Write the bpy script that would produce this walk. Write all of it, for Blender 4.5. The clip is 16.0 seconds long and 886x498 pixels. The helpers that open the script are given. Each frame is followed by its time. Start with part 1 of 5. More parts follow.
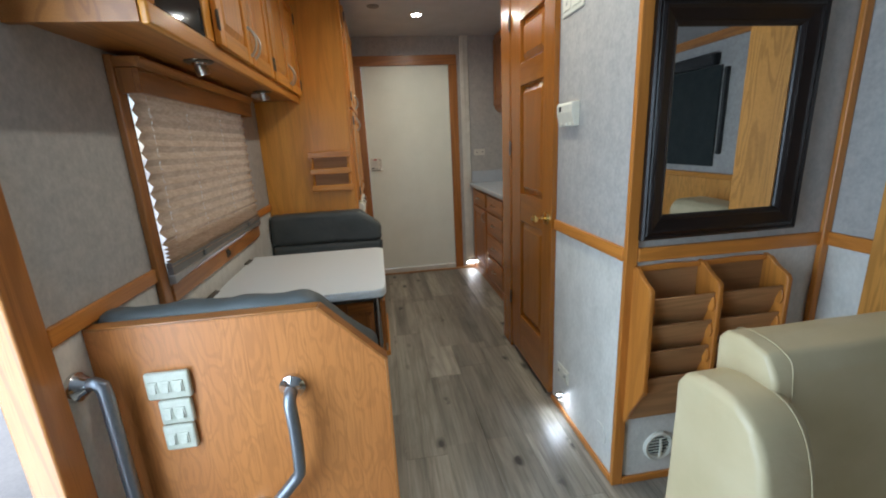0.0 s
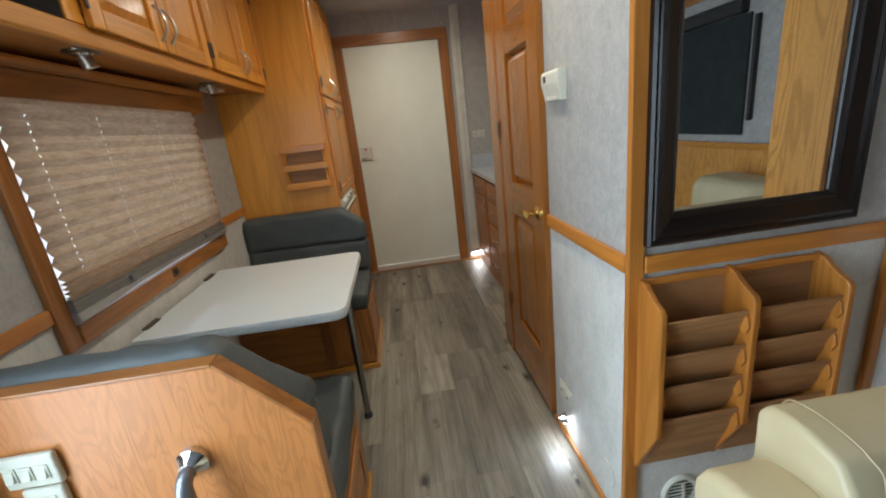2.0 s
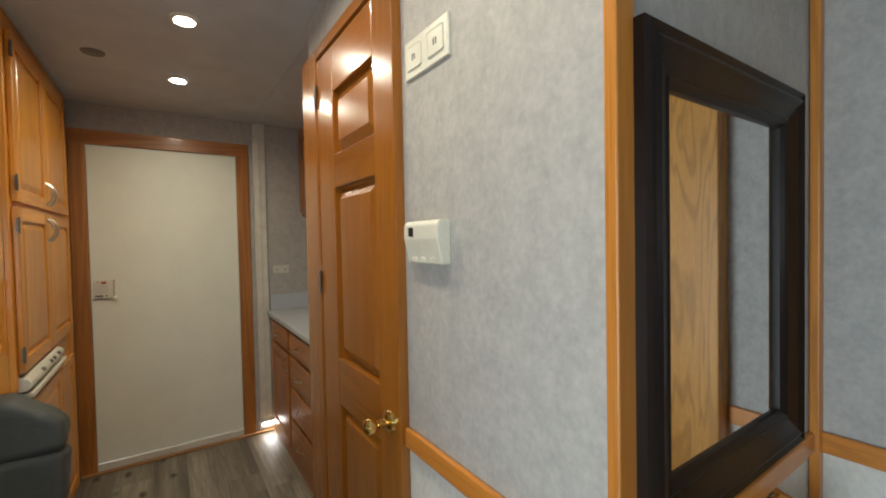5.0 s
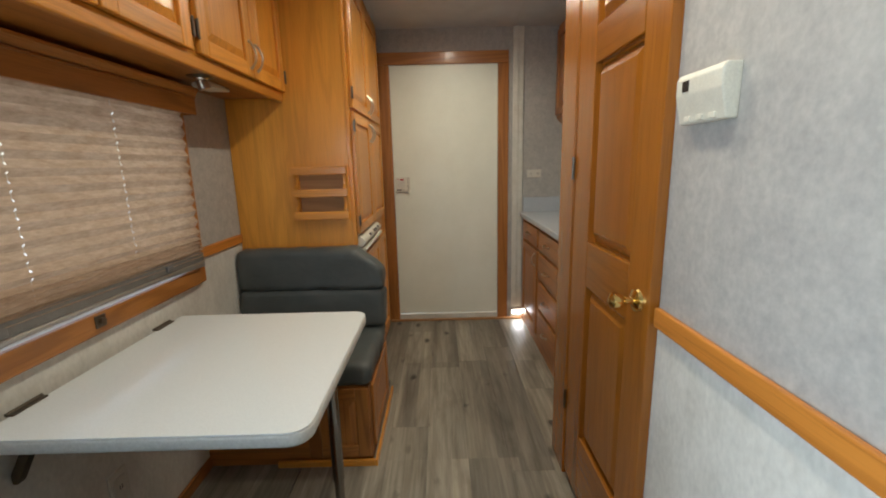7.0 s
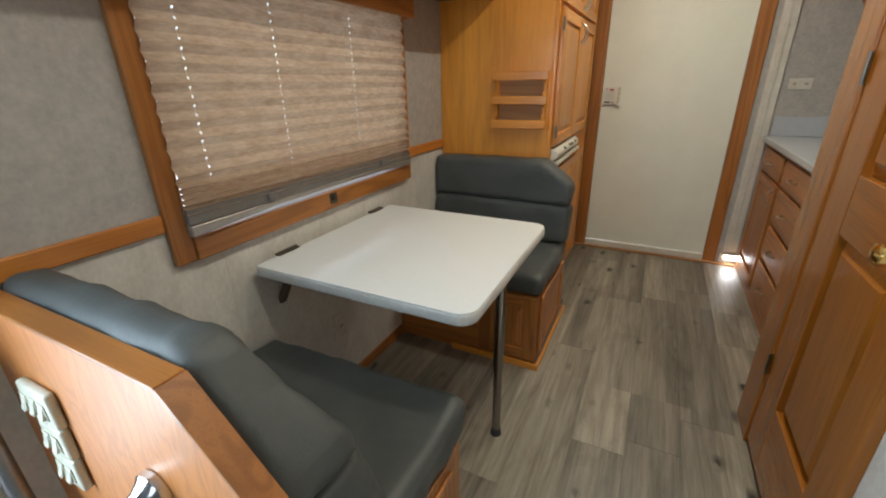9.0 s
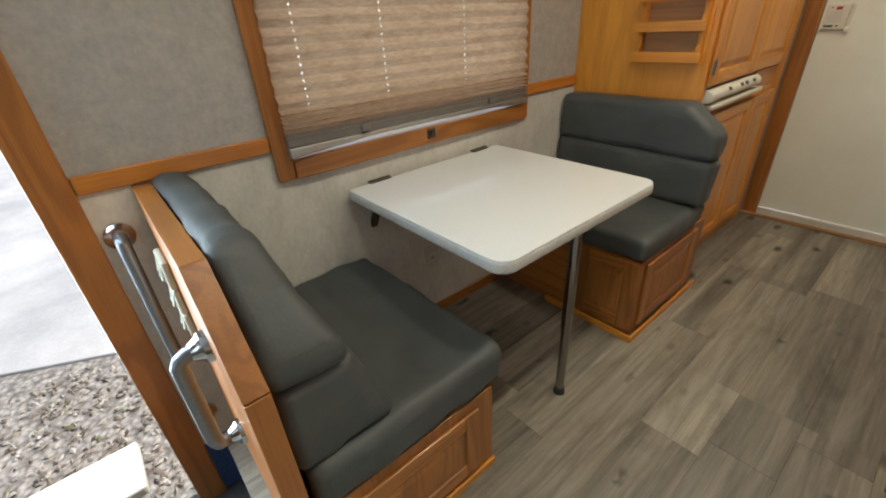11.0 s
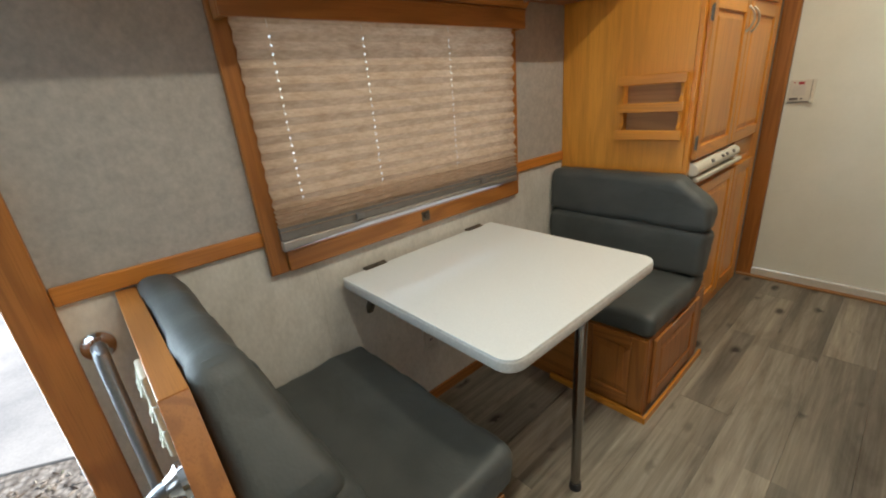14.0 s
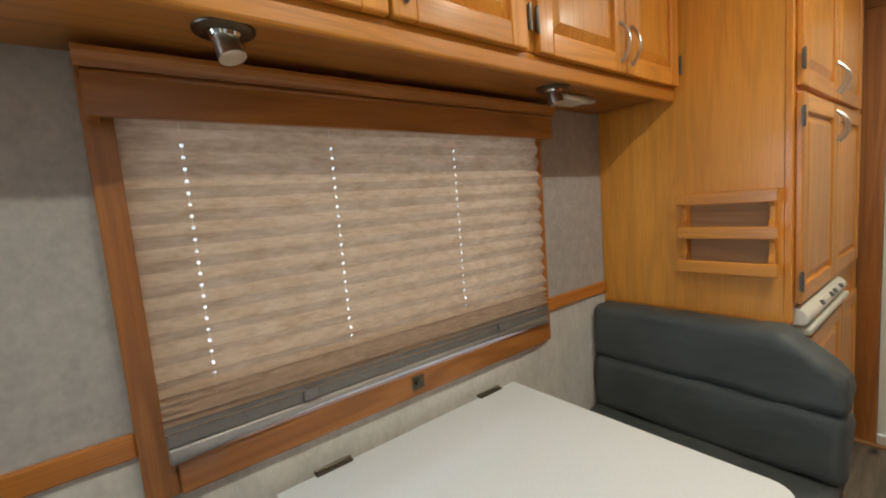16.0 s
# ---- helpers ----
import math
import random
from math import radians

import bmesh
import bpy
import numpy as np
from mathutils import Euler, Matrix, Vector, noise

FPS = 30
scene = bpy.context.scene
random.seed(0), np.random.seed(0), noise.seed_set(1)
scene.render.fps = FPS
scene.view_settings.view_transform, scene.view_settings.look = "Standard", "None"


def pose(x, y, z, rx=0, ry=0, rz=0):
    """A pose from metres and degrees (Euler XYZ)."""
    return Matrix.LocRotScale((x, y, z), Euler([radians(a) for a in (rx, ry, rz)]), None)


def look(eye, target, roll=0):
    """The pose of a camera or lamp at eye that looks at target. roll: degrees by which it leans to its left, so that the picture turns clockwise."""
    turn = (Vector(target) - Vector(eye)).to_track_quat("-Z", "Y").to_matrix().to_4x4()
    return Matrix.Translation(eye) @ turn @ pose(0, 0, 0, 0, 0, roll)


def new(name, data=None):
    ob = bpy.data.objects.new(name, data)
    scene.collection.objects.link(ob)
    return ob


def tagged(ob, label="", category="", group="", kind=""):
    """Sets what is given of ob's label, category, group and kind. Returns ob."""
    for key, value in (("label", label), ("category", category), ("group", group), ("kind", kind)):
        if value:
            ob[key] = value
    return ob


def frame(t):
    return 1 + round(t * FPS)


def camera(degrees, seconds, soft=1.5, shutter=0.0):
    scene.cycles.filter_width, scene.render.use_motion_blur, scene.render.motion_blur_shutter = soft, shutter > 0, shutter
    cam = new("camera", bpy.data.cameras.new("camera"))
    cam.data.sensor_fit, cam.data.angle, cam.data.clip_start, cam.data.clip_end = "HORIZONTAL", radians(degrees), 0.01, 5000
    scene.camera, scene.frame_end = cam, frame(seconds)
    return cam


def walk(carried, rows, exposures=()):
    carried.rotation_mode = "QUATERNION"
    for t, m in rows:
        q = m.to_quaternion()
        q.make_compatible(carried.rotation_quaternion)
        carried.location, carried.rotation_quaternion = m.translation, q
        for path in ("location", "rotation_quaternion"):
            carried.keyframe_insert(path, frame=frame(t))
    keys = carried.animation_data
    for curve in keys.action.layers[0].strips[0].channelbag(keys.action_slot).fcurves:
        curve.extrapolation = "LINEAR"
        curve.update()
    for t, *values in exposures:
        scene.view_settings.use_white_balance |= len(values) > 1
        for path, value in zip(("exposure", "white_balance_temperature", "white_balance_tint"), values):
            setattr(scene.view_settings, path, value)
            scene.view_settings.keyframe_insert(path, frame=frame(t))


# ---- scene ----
cam = camera(93.8, 16.0, soft=2.0)
PATH = [
    (0, (0.555, 0.358, 1.326), (0.834, 2.274, 0.825), -2.8),
    (0.5, (0.592, 0.402, 1.315), (0.816, 2.3, 0.727), -7.1),
    (1, (0.659, 0.536, 1.325), (0.791, 2.443, 0.736), -4.6),
    (1.5, (0.742, 0.625, 1.332), (0.82, 2.534, 0.741), -6.4),
    (2, (0.798, 0.636, 1.331), (0.963, 2.544, 0.755), -6.6),
    (2.1, (0.793, 0.623, 1.374), (0.988, 2.525, 0.788), -6.1),
    (2.2, (0.792, 0.619, 1.363), (1.044, 2.53, 0.828), -3.6),
    (2.5, (0.841, 0.676, 1.349), (1.343, 2.564, 0.923), -4.4),
    (3, (0.806, 0.89, 1.369), (1.622, 2.68, 1.008), -3.0),
    (3.5, (0.822, 1.055, 1.373), (1.872, 2.718, 1.008), -3.7),
    (3.7, (0.846, 1.112, 1.385), (1.942, 2.754, 1.062), -3.3),
    (5.8, (0.89, 1.387, 1.418), (1.972, 3.069, 1.427), -0.4),
    (6, (0.921, 1.436, 1.405), (1.941, 3.157, 1.375), -2.2),
    (6.5, (0.963, 1.46, 1.328), (1.464, 3.381, 1.082), -2.9),
    (7, (0.845, 1.228, 1.296), (0.85, 3.187, 0.895), -1.4),
    (7.5, (0.775, 1.067, 1.293), (0.32, 2.935, 0.741), -1.8),
    (8, (0.821, 1.019, 1.266), (0.223, 2.783, 0.537), -0.5),
    (8.5, (0.895, 1.037, 1.263), (0.108, 2.702, 0.481), -1.8),
    (9, (0.875, 1.234, 1.259), (0.033, 2.887, 0.511), -1.2),
    (9.5, (0.919, 1.388, 1.25), (-0.181, 2.804, 0.364), 2.2),
    (9.7, (0.957, 1.416, 1.23), (-0.329, 2.632, 0.298), 1.4),
    (11.8, (1.103, 1.403, 1.256), (-0.278, 2.487, 0.296), -4.7),
    (12, (1.102, 1.408, 1.261), (-0.286, 2.51, 0.334), -4.8),
    (12.5, (1.096, 1.424, 1.277), (-0.288, 2.574, 0.405), -4.7),
    (13, (1.083, 1.426, 1.279), (-0.29, 2.615, 0.439), -4.4),
    (13.5, (1.071, 1.434, 1.28), (-0.305, 2.638, 0.47), -4.4),
    (14, (1.028, 1.444, 1.3), (-0.393, 2.661, 0.596), -5.1),
    (14.1, (1.005, 1.456, 1.313), (-0.444, 2.702, 0.724), -7.0),
    (14.5, (0.863, 1.492, 1.362), (-0.6, 2.843, 1.176), -7.3),
    (15, (0.732, 1.626, 1.317), (-0.84, 2.858, 1.209), -3.5),
    (15.5, (0.73, 1.785, 1.318), (-0.929, 2.887, 1.14), -3.4),
    (16, (0.725, 1.826, 1.33), (-0.846, 3.045, 1.116), -4.7),
]
EXPOSURES = [(0.0, -0.12, 5950, 10), (1.5, -0.07, 6000, 10), (2.5, 0.1, 6600, 10), (3.7, 0.12, 6700, 10), (6.0, -0.26, 6950, 9), (6.5, -0.12, 6950, 9), (7.0, 0.12, 6500, 10), (8.0, 0.06, 6000, 10),
             (9.0, 0.25, 6400, 10), (12.0, 0.32, 6650, 9), (13.9, 0.34, 6600, 9), (14.5, 0.29, 6400, 9), (16.0, 0.34, 6300, 10)]
walk(cam, [(t, look(eye, target, roll)) for t, eye, target, roll in PATH], EXPOSURES)

# ---- world and light ----
SUN = Vector((-0.03, 0.58, 0.81)).normalized()
world = bpy.data.worlds.new("sky")
world.use_nodes = True
scene.world = world
wn = world.node_tree.nodes
sky = wn.new("ShaderNodeTexSky")
sky.sky_type = "NISHITA"
sky.sun_disc = False
sky.sun_elevation = math.asin(SUN.z)
sky.sun_rotation = math.atan2(SUN.x, SUN.y)
wn["Background"].inputs["Strength"].default_value = 0.15
world.node_tree.links.new(sky.outputs[0], wn["Background"].inputs["Color"])
sun = new("sun", bpy.data.lights.new("sun", "SUN"))
sun.data.energy, sun.data.angle, sun.data.color = 4.0, radians(0.6), (1.0, 0.95, 0.88)
sun.matrix_world = look(SUN * 20, (0, 0, 0))


def area_lamp(name, eye, target, sx, sy, watts, color, shape="RECTANGLE"):
    ob = new(name, bpy.data.lights.new(name, "AREA"))
    ob.data.shape, ob.data.size, ob.data.size_y = shape, sx, sy
    ob.data.energy, ob.data.color = watts, color
    ob.matrix_world = look(eye, target)
    return ob


# daylight in the entry door's opening, and an added fill lamp, unseen, behind
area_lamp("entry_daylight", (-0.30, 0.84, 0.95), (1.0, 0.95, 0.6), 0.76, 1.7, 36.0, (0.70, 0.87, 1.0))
area_lamp("south_fill_light", (0.9, -2.42, 1.45), (0.9, 0.0, 1.2), 1.7, 0.7, 6.5, (0.82, 0.91, 1.0))
# daylight in the dinette window, outside its pane
area_lamp("window_daylight", (-0.275, 2.405, 1.22), (1.0, 2.405, 1.18), 1.05, 0.62, 1.5, (0.97, 0.98, 1.0))
LAMPS = [(0.948, 3.88), (0.955, 3.17), (0.955, 2.46), (0.955, 1.75)]
LAMP_W = 4.5
for lx, ly in LAMPS:
    area_lamp("ceiling_lamp_light", (lx, ly, 2.268), (lx, ly, 0), 0.07, 0.07, LAMP_W, (1.0, 0.925, 0.74), "DISK").data.spread = radians(165)


# ---- materials ----
def material(name, rough=0.5, metal=0.0, coat=0.0):
    m = bpy.data.materials.new(name)
    m.use_nodes = True
    nt = m.node_tree
    b = nt.nodes["Principled BSDF"]
    b.inputs["Roughness"].default_value, b.inputs["Metallic"].default_value = rough, metal
    b.inputs["Coat Weight"].default_value = coat
    b.inputs["Coat Roughness"].default_value = 0.15
    return m, nt, b


def node(nt, kind, **values):
    n = nt.nodes.new(kind)
    for k, v in values.items():
        n.inputs[k].default_value = v
    return n


def coords(nt, scale=(1, 1, 1), rot=(0, 0, 0)):
    tc = nt.nodes.new("ShaderNodeTexCoord")
    mp = nt.nodes.new("ShaderNodeMapping")
    mp.inputs["Scale"].default_value = scale
    mp.inputs["Rotation"].default_value = rot
    nt.links.new(tc.outputs["Object"], mp.inputs["Vector"])
    return mp.outputs["Vector"]


def ramp(nt, fac, stops):
    r = nt.nodes.new("ShaderNodeValToRGB")
    e = r.color_ramp.elements
    while len(e) < len(stops):
        e.new(0.5)
    for i, (p, c) in enumerate(stops):
        e[i].position, e[i].color = p, (*c, 1)
    nt.links.new(fac, r.inputs["Fac"])
    return r.outputs["Color"]


def mix(nt, fac, a, b, blend="MIX"):
    m = nt.nodes.new("ShaderNodeMix")
    m.data_type, m.blend_type = "RGBA", blend
    for sock, val in ((m.inputs[0], fac), (m.inputs[6], a), (m.inputs[7], b)):
        if isinstance(val, bpy.types.NodeSocket):
            nt.links.new(val, sock)
        else:
            sock.default_value = val if isinstance(val, float) else (*val, 1)
    return m.outputs[2]


def bump(nt, b, height, strength=0.2, dist=0.002):
    n = nt.nodes.new("ShaderNodeBump")
    n.inputs["Strength"].default_value, n.inputs["Distance"].default_value = strength, dist
    nt.links.new(height, n.inputs["Height"])
    nt.links.new(n.outputs["Normal"], b.inputs["Normal"])


def noise_of(nt, vec, scale, detail=3.0, rough=0.55, distortion=0.0):
    n = node(nt, "ShaderNodeTexNoise", Scale=scale, Detail=detail, Roughness=rough, Distortion=distortion)
    nt.links.new(vec, n.inputs["Vector"])
    return n.outputs["Fac"]


def oak(name, axis, dark, light, rough=0.36, coat=0.18, along=0.08, figure=8.5, rings=50.0, depth=0.40):
    """Varnished oak with its grain along one axis: cathedral bands, fine pores and a tint of its own for each piece."""
    m, nt, b = material(name, rough, 0.0, coat)
    s = [1.0, 1.0, 1.0]
    s["xyz".index(axis)] = along
    vec = coords(nt, tuple(s))
    info = nt.nodes.new("ShaderNodeObjectInfo")
    shift = nt.nodes.new("ShaderNodeVectorMath")
    shift.operation = "MULTIPLY_ADD"
    shift.inputs[1].default_value = (7.0, 5.0, 9.0)
    nt.links.new(info.outputs["Random"], shift.inputs[0])
    nt.links.new(vec, shift.inputs[2])
    v2 = shift.outputs[0]
    broad = noise_of(nt, v2, figure, 2.0, 0.4, 0.5)
    sine = nt.nodes.new("ShaderNodeMath")
    sine.operation = "SINE"
    mul = nt.nodes.new("ShaderNodeMath")
    mul.operation = "MULTIPLY"
    mul.inputs[1].default_value = rings
    nt.links.new(broad, mul.inputs[0])
    nt.links.new(mul.outputs[0], sine.inputs[0])
    s2 = [1.0, 1.0, 1.0]
    s2["xyz".index(axis)] = 0.02
    fine = noise_of(nt, coords(nt, tuple(s2)), 320.0, 3.0, 0.6)
    base = ramp(nt, noise_of(nt, v2, 5.0, 3.0), [(0.3, dark), (0.7, light)])
    d = tuple(c * 0.66 for c in dark)
    bands = ramp(nt, sine.outputs[0], [(0.0, (0, 0, 0)), (0.9, (depth, depth, depth))])
    sep = nt.nodes.new("ShaderNodeSeparateColor")
    nt.links.new(bands, sep.inputs[0])
    c1 = mix(nt, sep.outputs[0], base, d)
    pores = ramp(nt, fine, [(0.5, (0, 0, 0)), (0.72, (0.6, 0.6, 0.6))])
    sep2 = nt.nodes.new("ShaderNodeSeparateColor")
    nt.links.new(pores, sep2.inputs[0])
    c2 = mix(nt, sep2.outputs[0], c1, d)
    hsv = nt.nodes.new("ShaderNodeHueSaturation")
    mr = node(nt, "ShaderNodeMapRange")
    mr.inputs["To Min"].default_value, mr.inputs["To Max"].default_value = 0.88, 1.12
    nt.links.new(info.outputs["Random"], mr.inputs["Value"])
    nt.links.new(mr.outputs[0], hsv.inputs["Value"])
    nt.links.new(c2, hsv.inputs["Color"])
    nt.links.new(hsv.outputs[0], b.inputs["Base Color"])
    bump(nt, b, fine, 0.12, 0.001)
    return m


OD, OL = (0.61, 0.232, 0.025), (0.77, 0.332, 0.044)
OAK = {a: oak("honey_oak_" + a, a, OD, OL, depth=0.30) for a in "xyz"}
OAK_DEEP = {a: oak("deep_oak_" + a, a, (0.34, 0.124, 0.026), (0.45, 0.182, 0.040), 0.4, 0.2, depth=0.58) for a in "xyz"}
TRIM = {a: oak("orange_oak_" + a, a, (0.49, 0.170, 0.026), (0.62, 0.245, 0.042)) for a in "xyz"}
OAK_DULL = oak("unvarnished_oak", "x", (0.38, 0.19, 0.075), (0.50, 0.265, 0.11), 0.6, 0.0)
PINE = oak("golden_flame_oak", "z", (0.58, 0.250, 0.045), (0.70, 0.33, 0.072), 0.42, 0.1, 0.09, 15.0, 60.0, 0.62)
VENEER = oak("oak_veneer", "z", (0.43, 0.150, 0.034), (0.54, 0.208, 0.052), 0.46, 0.05, 0.26, 19.0, 48.0, 0.34)
VENEER_WARM = oak("golden_oak_veneer", "z", (0.69, 0.290, 0.034), (0.83, 0.385, 0.056), 0.40, 0.12, 0.11, 6.5, 52.0, 0.24)
OAK_DOOR = {a: oak("amber_oak_" + a, a, (0.29, 0.092, 0.009), (0.37, 0.130, 0.014), 0.26, 0.4, depth=0.2) for a in "yz"}


def mottled(name, a, b_, scale=14.0, rough=0.75, fine=160.0, strength=0.15, spec=0.4, stretch=(1, 1, 1), speck=0.25):
    m, nt, b = material(name, rough)
    v = coords(nt, stretch)
    big = noise_of(nt, v, scale, 5.0, 0.62)
    small = noise_of(nt, v, fine, 3.0)
    c = ramp(nt, big, [(0.36, a), (0.64, b_)])
    mid = tuple((x + y) / 2 for x, y in zip(a, b_))
    c2 = mix(nt, speck, c, ramp(nt, small, [(0.3, tuple(x * 0.7 for x in mid)), (0.7, tuple(min(1, x * 1.25) for x in mid))]))
    nt.links.new(c2, b.inputs["Base Color"])
    b.inputs["Specular IOR Level"].default_value = spec
    bump(nt, b, small, strength, 0.0012)
    return m


WALL = mottled("grey_mottled_wallcovering", (0.375, 0.362, 0.342), (0.468, 0.450, 0.418), 26.0, 0.7, 75.0, 0.16, stretch=(1, 1, 0.9), speck=0.28)
WALL_LOW = mottled("pale_mottled_wallcovering", (0.60, 0.585, 0.53), (0.72, 0.705, 0.65), 13.0, 0.7, 90.0, stretch=(1, 1, 0.6))
CEIL = mottled("soft_grey_ceiling_vinyl", (0.48, 0.50, 0.53), (0.54, 0.56, 0.59), 5.0, 0.8, 120.0, speck=0.08)
WHITE_DOOR = mottled("cream_white_door_skin", (0.76, 0.78, 0.68), (0.81, 0.83, 0.73), 3.0, 0.40, 60.0, 0.015, speck=0.03)
WHITE_TRIM = mottled("aged_white_trim", (0.58, 0.56, 0.49), (0.70, 0.68, 0.61), 9.0, 0.5)
LAMINATE = mottled("white_speckled_laminate", (0.72, 0.765, 0.765), (0.77, 0.815, 0.815), 260.0, 0.15, 420.0, 0.02, 0.5, speck=0.1)
EDGE = mottled("pale_grey_table_edging", (0.52, 0.53, 0.51), (0.60, 0.61, 0.59), 60.0, 0.4)
COUNTER = mottled("blue_grey_speckled_counter", (0.40, 0.44, 0.48), (0.52, 0.56, 0.60), 220.0, 0.3, 400.0, 0.02)
PLASTIC = mottled("ivory_plastic", (0.66, 0.64, 0.54), (0.72, 0.70, 0.60), 30.0, 0.38, 300.0, 0.02)
SWITCH = mottled("aged_ivory_switch_plastic", (0.50, 0.50, 0.40), (0.58, 0.575, 0.47), 30.0, 0.4, 300.0, 0.02)
DARK_PL = mottled("black_plastic", (0.012, 0.012, 0.013), (0.02, 0.02, 0.02), 30.0, 0.4)
ESPRESSO = mottled("espresso_lacquer", (0.008, 0.005, 0.004), (0.014, 0.008, 0.007), 20.0, 0.3, 200.0, 0.03, 0.35)
DARK_CLOTH = mottled("dark_green_black_cloth", (0.018, 0.024, 0.024), (0.028, 0.036, 0.035), 12.0, 0.9)
RAIL_DARK = mottled("taupe_blind_rail", (0.150, 0.138, 0.128), (0.190, 0.178, 0.166), 20.0, 0.35)
GREY_RAIL = mottled("grey_blind_rail", (0.15, 0.14, 0.135), (0.20, 0.19, 0.18), 20.0, 0.4)
CONCRETE = mottled("pale_concrete", (0.38, 0.385, 0.39), (0.66, 0.65, 0.63), 0.9, 0.9, 60.0, 0.3)
RUBBER = mottled("dark_rubber", (0.03, 0.03, 0.032), (0.045, 0.045, 0.048), 40.0, 0.7)


def leather(name, a, b_, rough, grain=150.0, creases=0.35):
    m, nt, b = material(name, rough)
    v = coords(nt)
    nt.links.new(ramp(nt, noise_of(nt, v, 7.0, 4.0), [(0.3, a), (0.7, b_)]), b.inputs["Base Color"])
    vo = node(nt, "ShaderNodeTexVoronoi", Scale=grain)
    nt.links.new(v, vo.inputs["Vector"])
    cre = noise_of(nt, coords(nt, (1, 1, 1.8)), 7.0, 3.0, 0.5, 0.8)
    add = nt.nodes.new("ShaderNodeMath")
    add.operation = "MULTIPLY_ADD"
    add.inputs[1].default_value = 0.06
    nt.links.new(vo.outputs["Distance"], add.inputs[0])
    nt.links.new(cre, add.inputs[2])
    bump(nt, b, add.outputs[0], creases, 0.012)
    return m


SLATE = leather("slate_vinyl_upholstery", (0.062, 0.071, 0.070), (0.082, 0.092, 0.090), 0.54)
CREAM = leather("cream_leather", (0.52, 0.43, 0.25), (0.60, 0.505, 0.315), 0.38, 220.0, 0.15)


def plain(name, color, rough, metal=0.0, fine=90.0):
    m, nt, b = material(name, rough, metal)
    n = noise_of(nt, coords(nt), fine, 2.0)
    nt.links.new(ramp(nt, n, [(0.3, tuple(c * 0.9 for c in color)), (0.7, color)]), b.inputs["Base Color"])
    return m


CHROME = plain("chrome", (0.70, 0.71, 0.72), 0.14, 1.0)
NICKEL = plain("brushed_nickel", (0.62, 0.58, 0.50), 0.32, 1.0)
BRASS = plain("polished_brass", (0.80, 0.56, 0.20), 0.14, 1.0)
LIP = plain("satin_blind_lip", (0.42, 0.40, 0.37), 0.35, 0.6)
STEEL = plain("dark_hinge_steel", (0.16, 0.14, 0.11), 0.35, 1.0)
LEGM = plain("dull_chrome_leg", (0.32, 0.31, 0.30), 0.22, 1.0)
ALU = plain("satin_grab_rail_steel", (0.26, 0.28, 0.31), 0.40, 0.9)
MIRROR = plain("mirror_silver", (0.90, 0.90, 0.89), 0.02, 1.0)
GLOSS_BLACK = plain("black_glass", (0.012, 0.012, 0.013), 0.06)
RED = plain("red_print", (0.45, 0.04, 0.05), 0.5)
INK = plain("dark_print", (0.05, 0.05, 0.055), 0.5)
BLUE = mottled("blue_step_carpet", (0.03, 0.06, 0.16), (0.045, 0.085, 0.21), 40.0, 0.9)
DARK_IN = plain("dark_recess", (0.03, 0.02, 0.014), 0.8)

LED, nt_, b_ = material("lit_led_lens", 0.4)
b_.inputs["Emission Color"].default_value = (1.0, 0.95, 0.88, 1)
b_.inputs["Emission Strength"].default_value = 22.0
GLASS, nt_, b_ = material("window_glass", 0.03)
b_.inputs["Transmission Weight"].default_value = 1.0
b_.inputs["IOR"].default_value = 1.45


def shade_fabric():
    m, nt, b = material("pleated_shade_fabric", 0.85)
    v = coords(nt, (1, 0.3, 1))
    f = noise_of(nt, v, 110.0, 4.0, 0.65)
    g = noise_of(nt, coords(nt, (1, 0.45, 1)), 34.0, 4.0, 0.65)
    c = mix(nt, 0.5, ramp(nt, f, [(0.35, (0.44, 0.308, 0.198)), (0.65, (0.66, 0.505, 0.345))]),
            ramp(nt, g, [(0.35, (0.46, 0.325, 0.215)), (0.65, (0.70, 0.535, 0.380))]))
    nt.links.new(c, b.inputs["Base Color"])
    tr = nt.nodes.new("ShaderNodeBsdfTranslucent")
    nt.links.new(c, tr.inputs["Color"])
    ms = nt.nodes.new("ShaderNodeMixShader")
    fac = nt.nodes.new("ShaderNodeMapRange")
    fac.inputs["From Min"].default_value, fac.inputs["From Max"].default_value = 0.35, 0.7
    fac.inputs["To Min"].default_value, fac.inputs["To Max"].default_value = 0.42, 0.76
    nt.links.new(g, fac.inputs["Value"])
    nt.links.new(fac.outputs[0], ms.inputs[0])
    nt.links.new(b.outputs[0], ms.inputs[1])
    nt.links.new(tr.outputs[0], ms.inputs[2])
    nt.links.new(ms.outputs[0], nt.nodes["Material Output"].inputs["Surface"])
    bump(nt, b, f, 0.2, 0.001)
    return m


SHADE = shade_fabric()


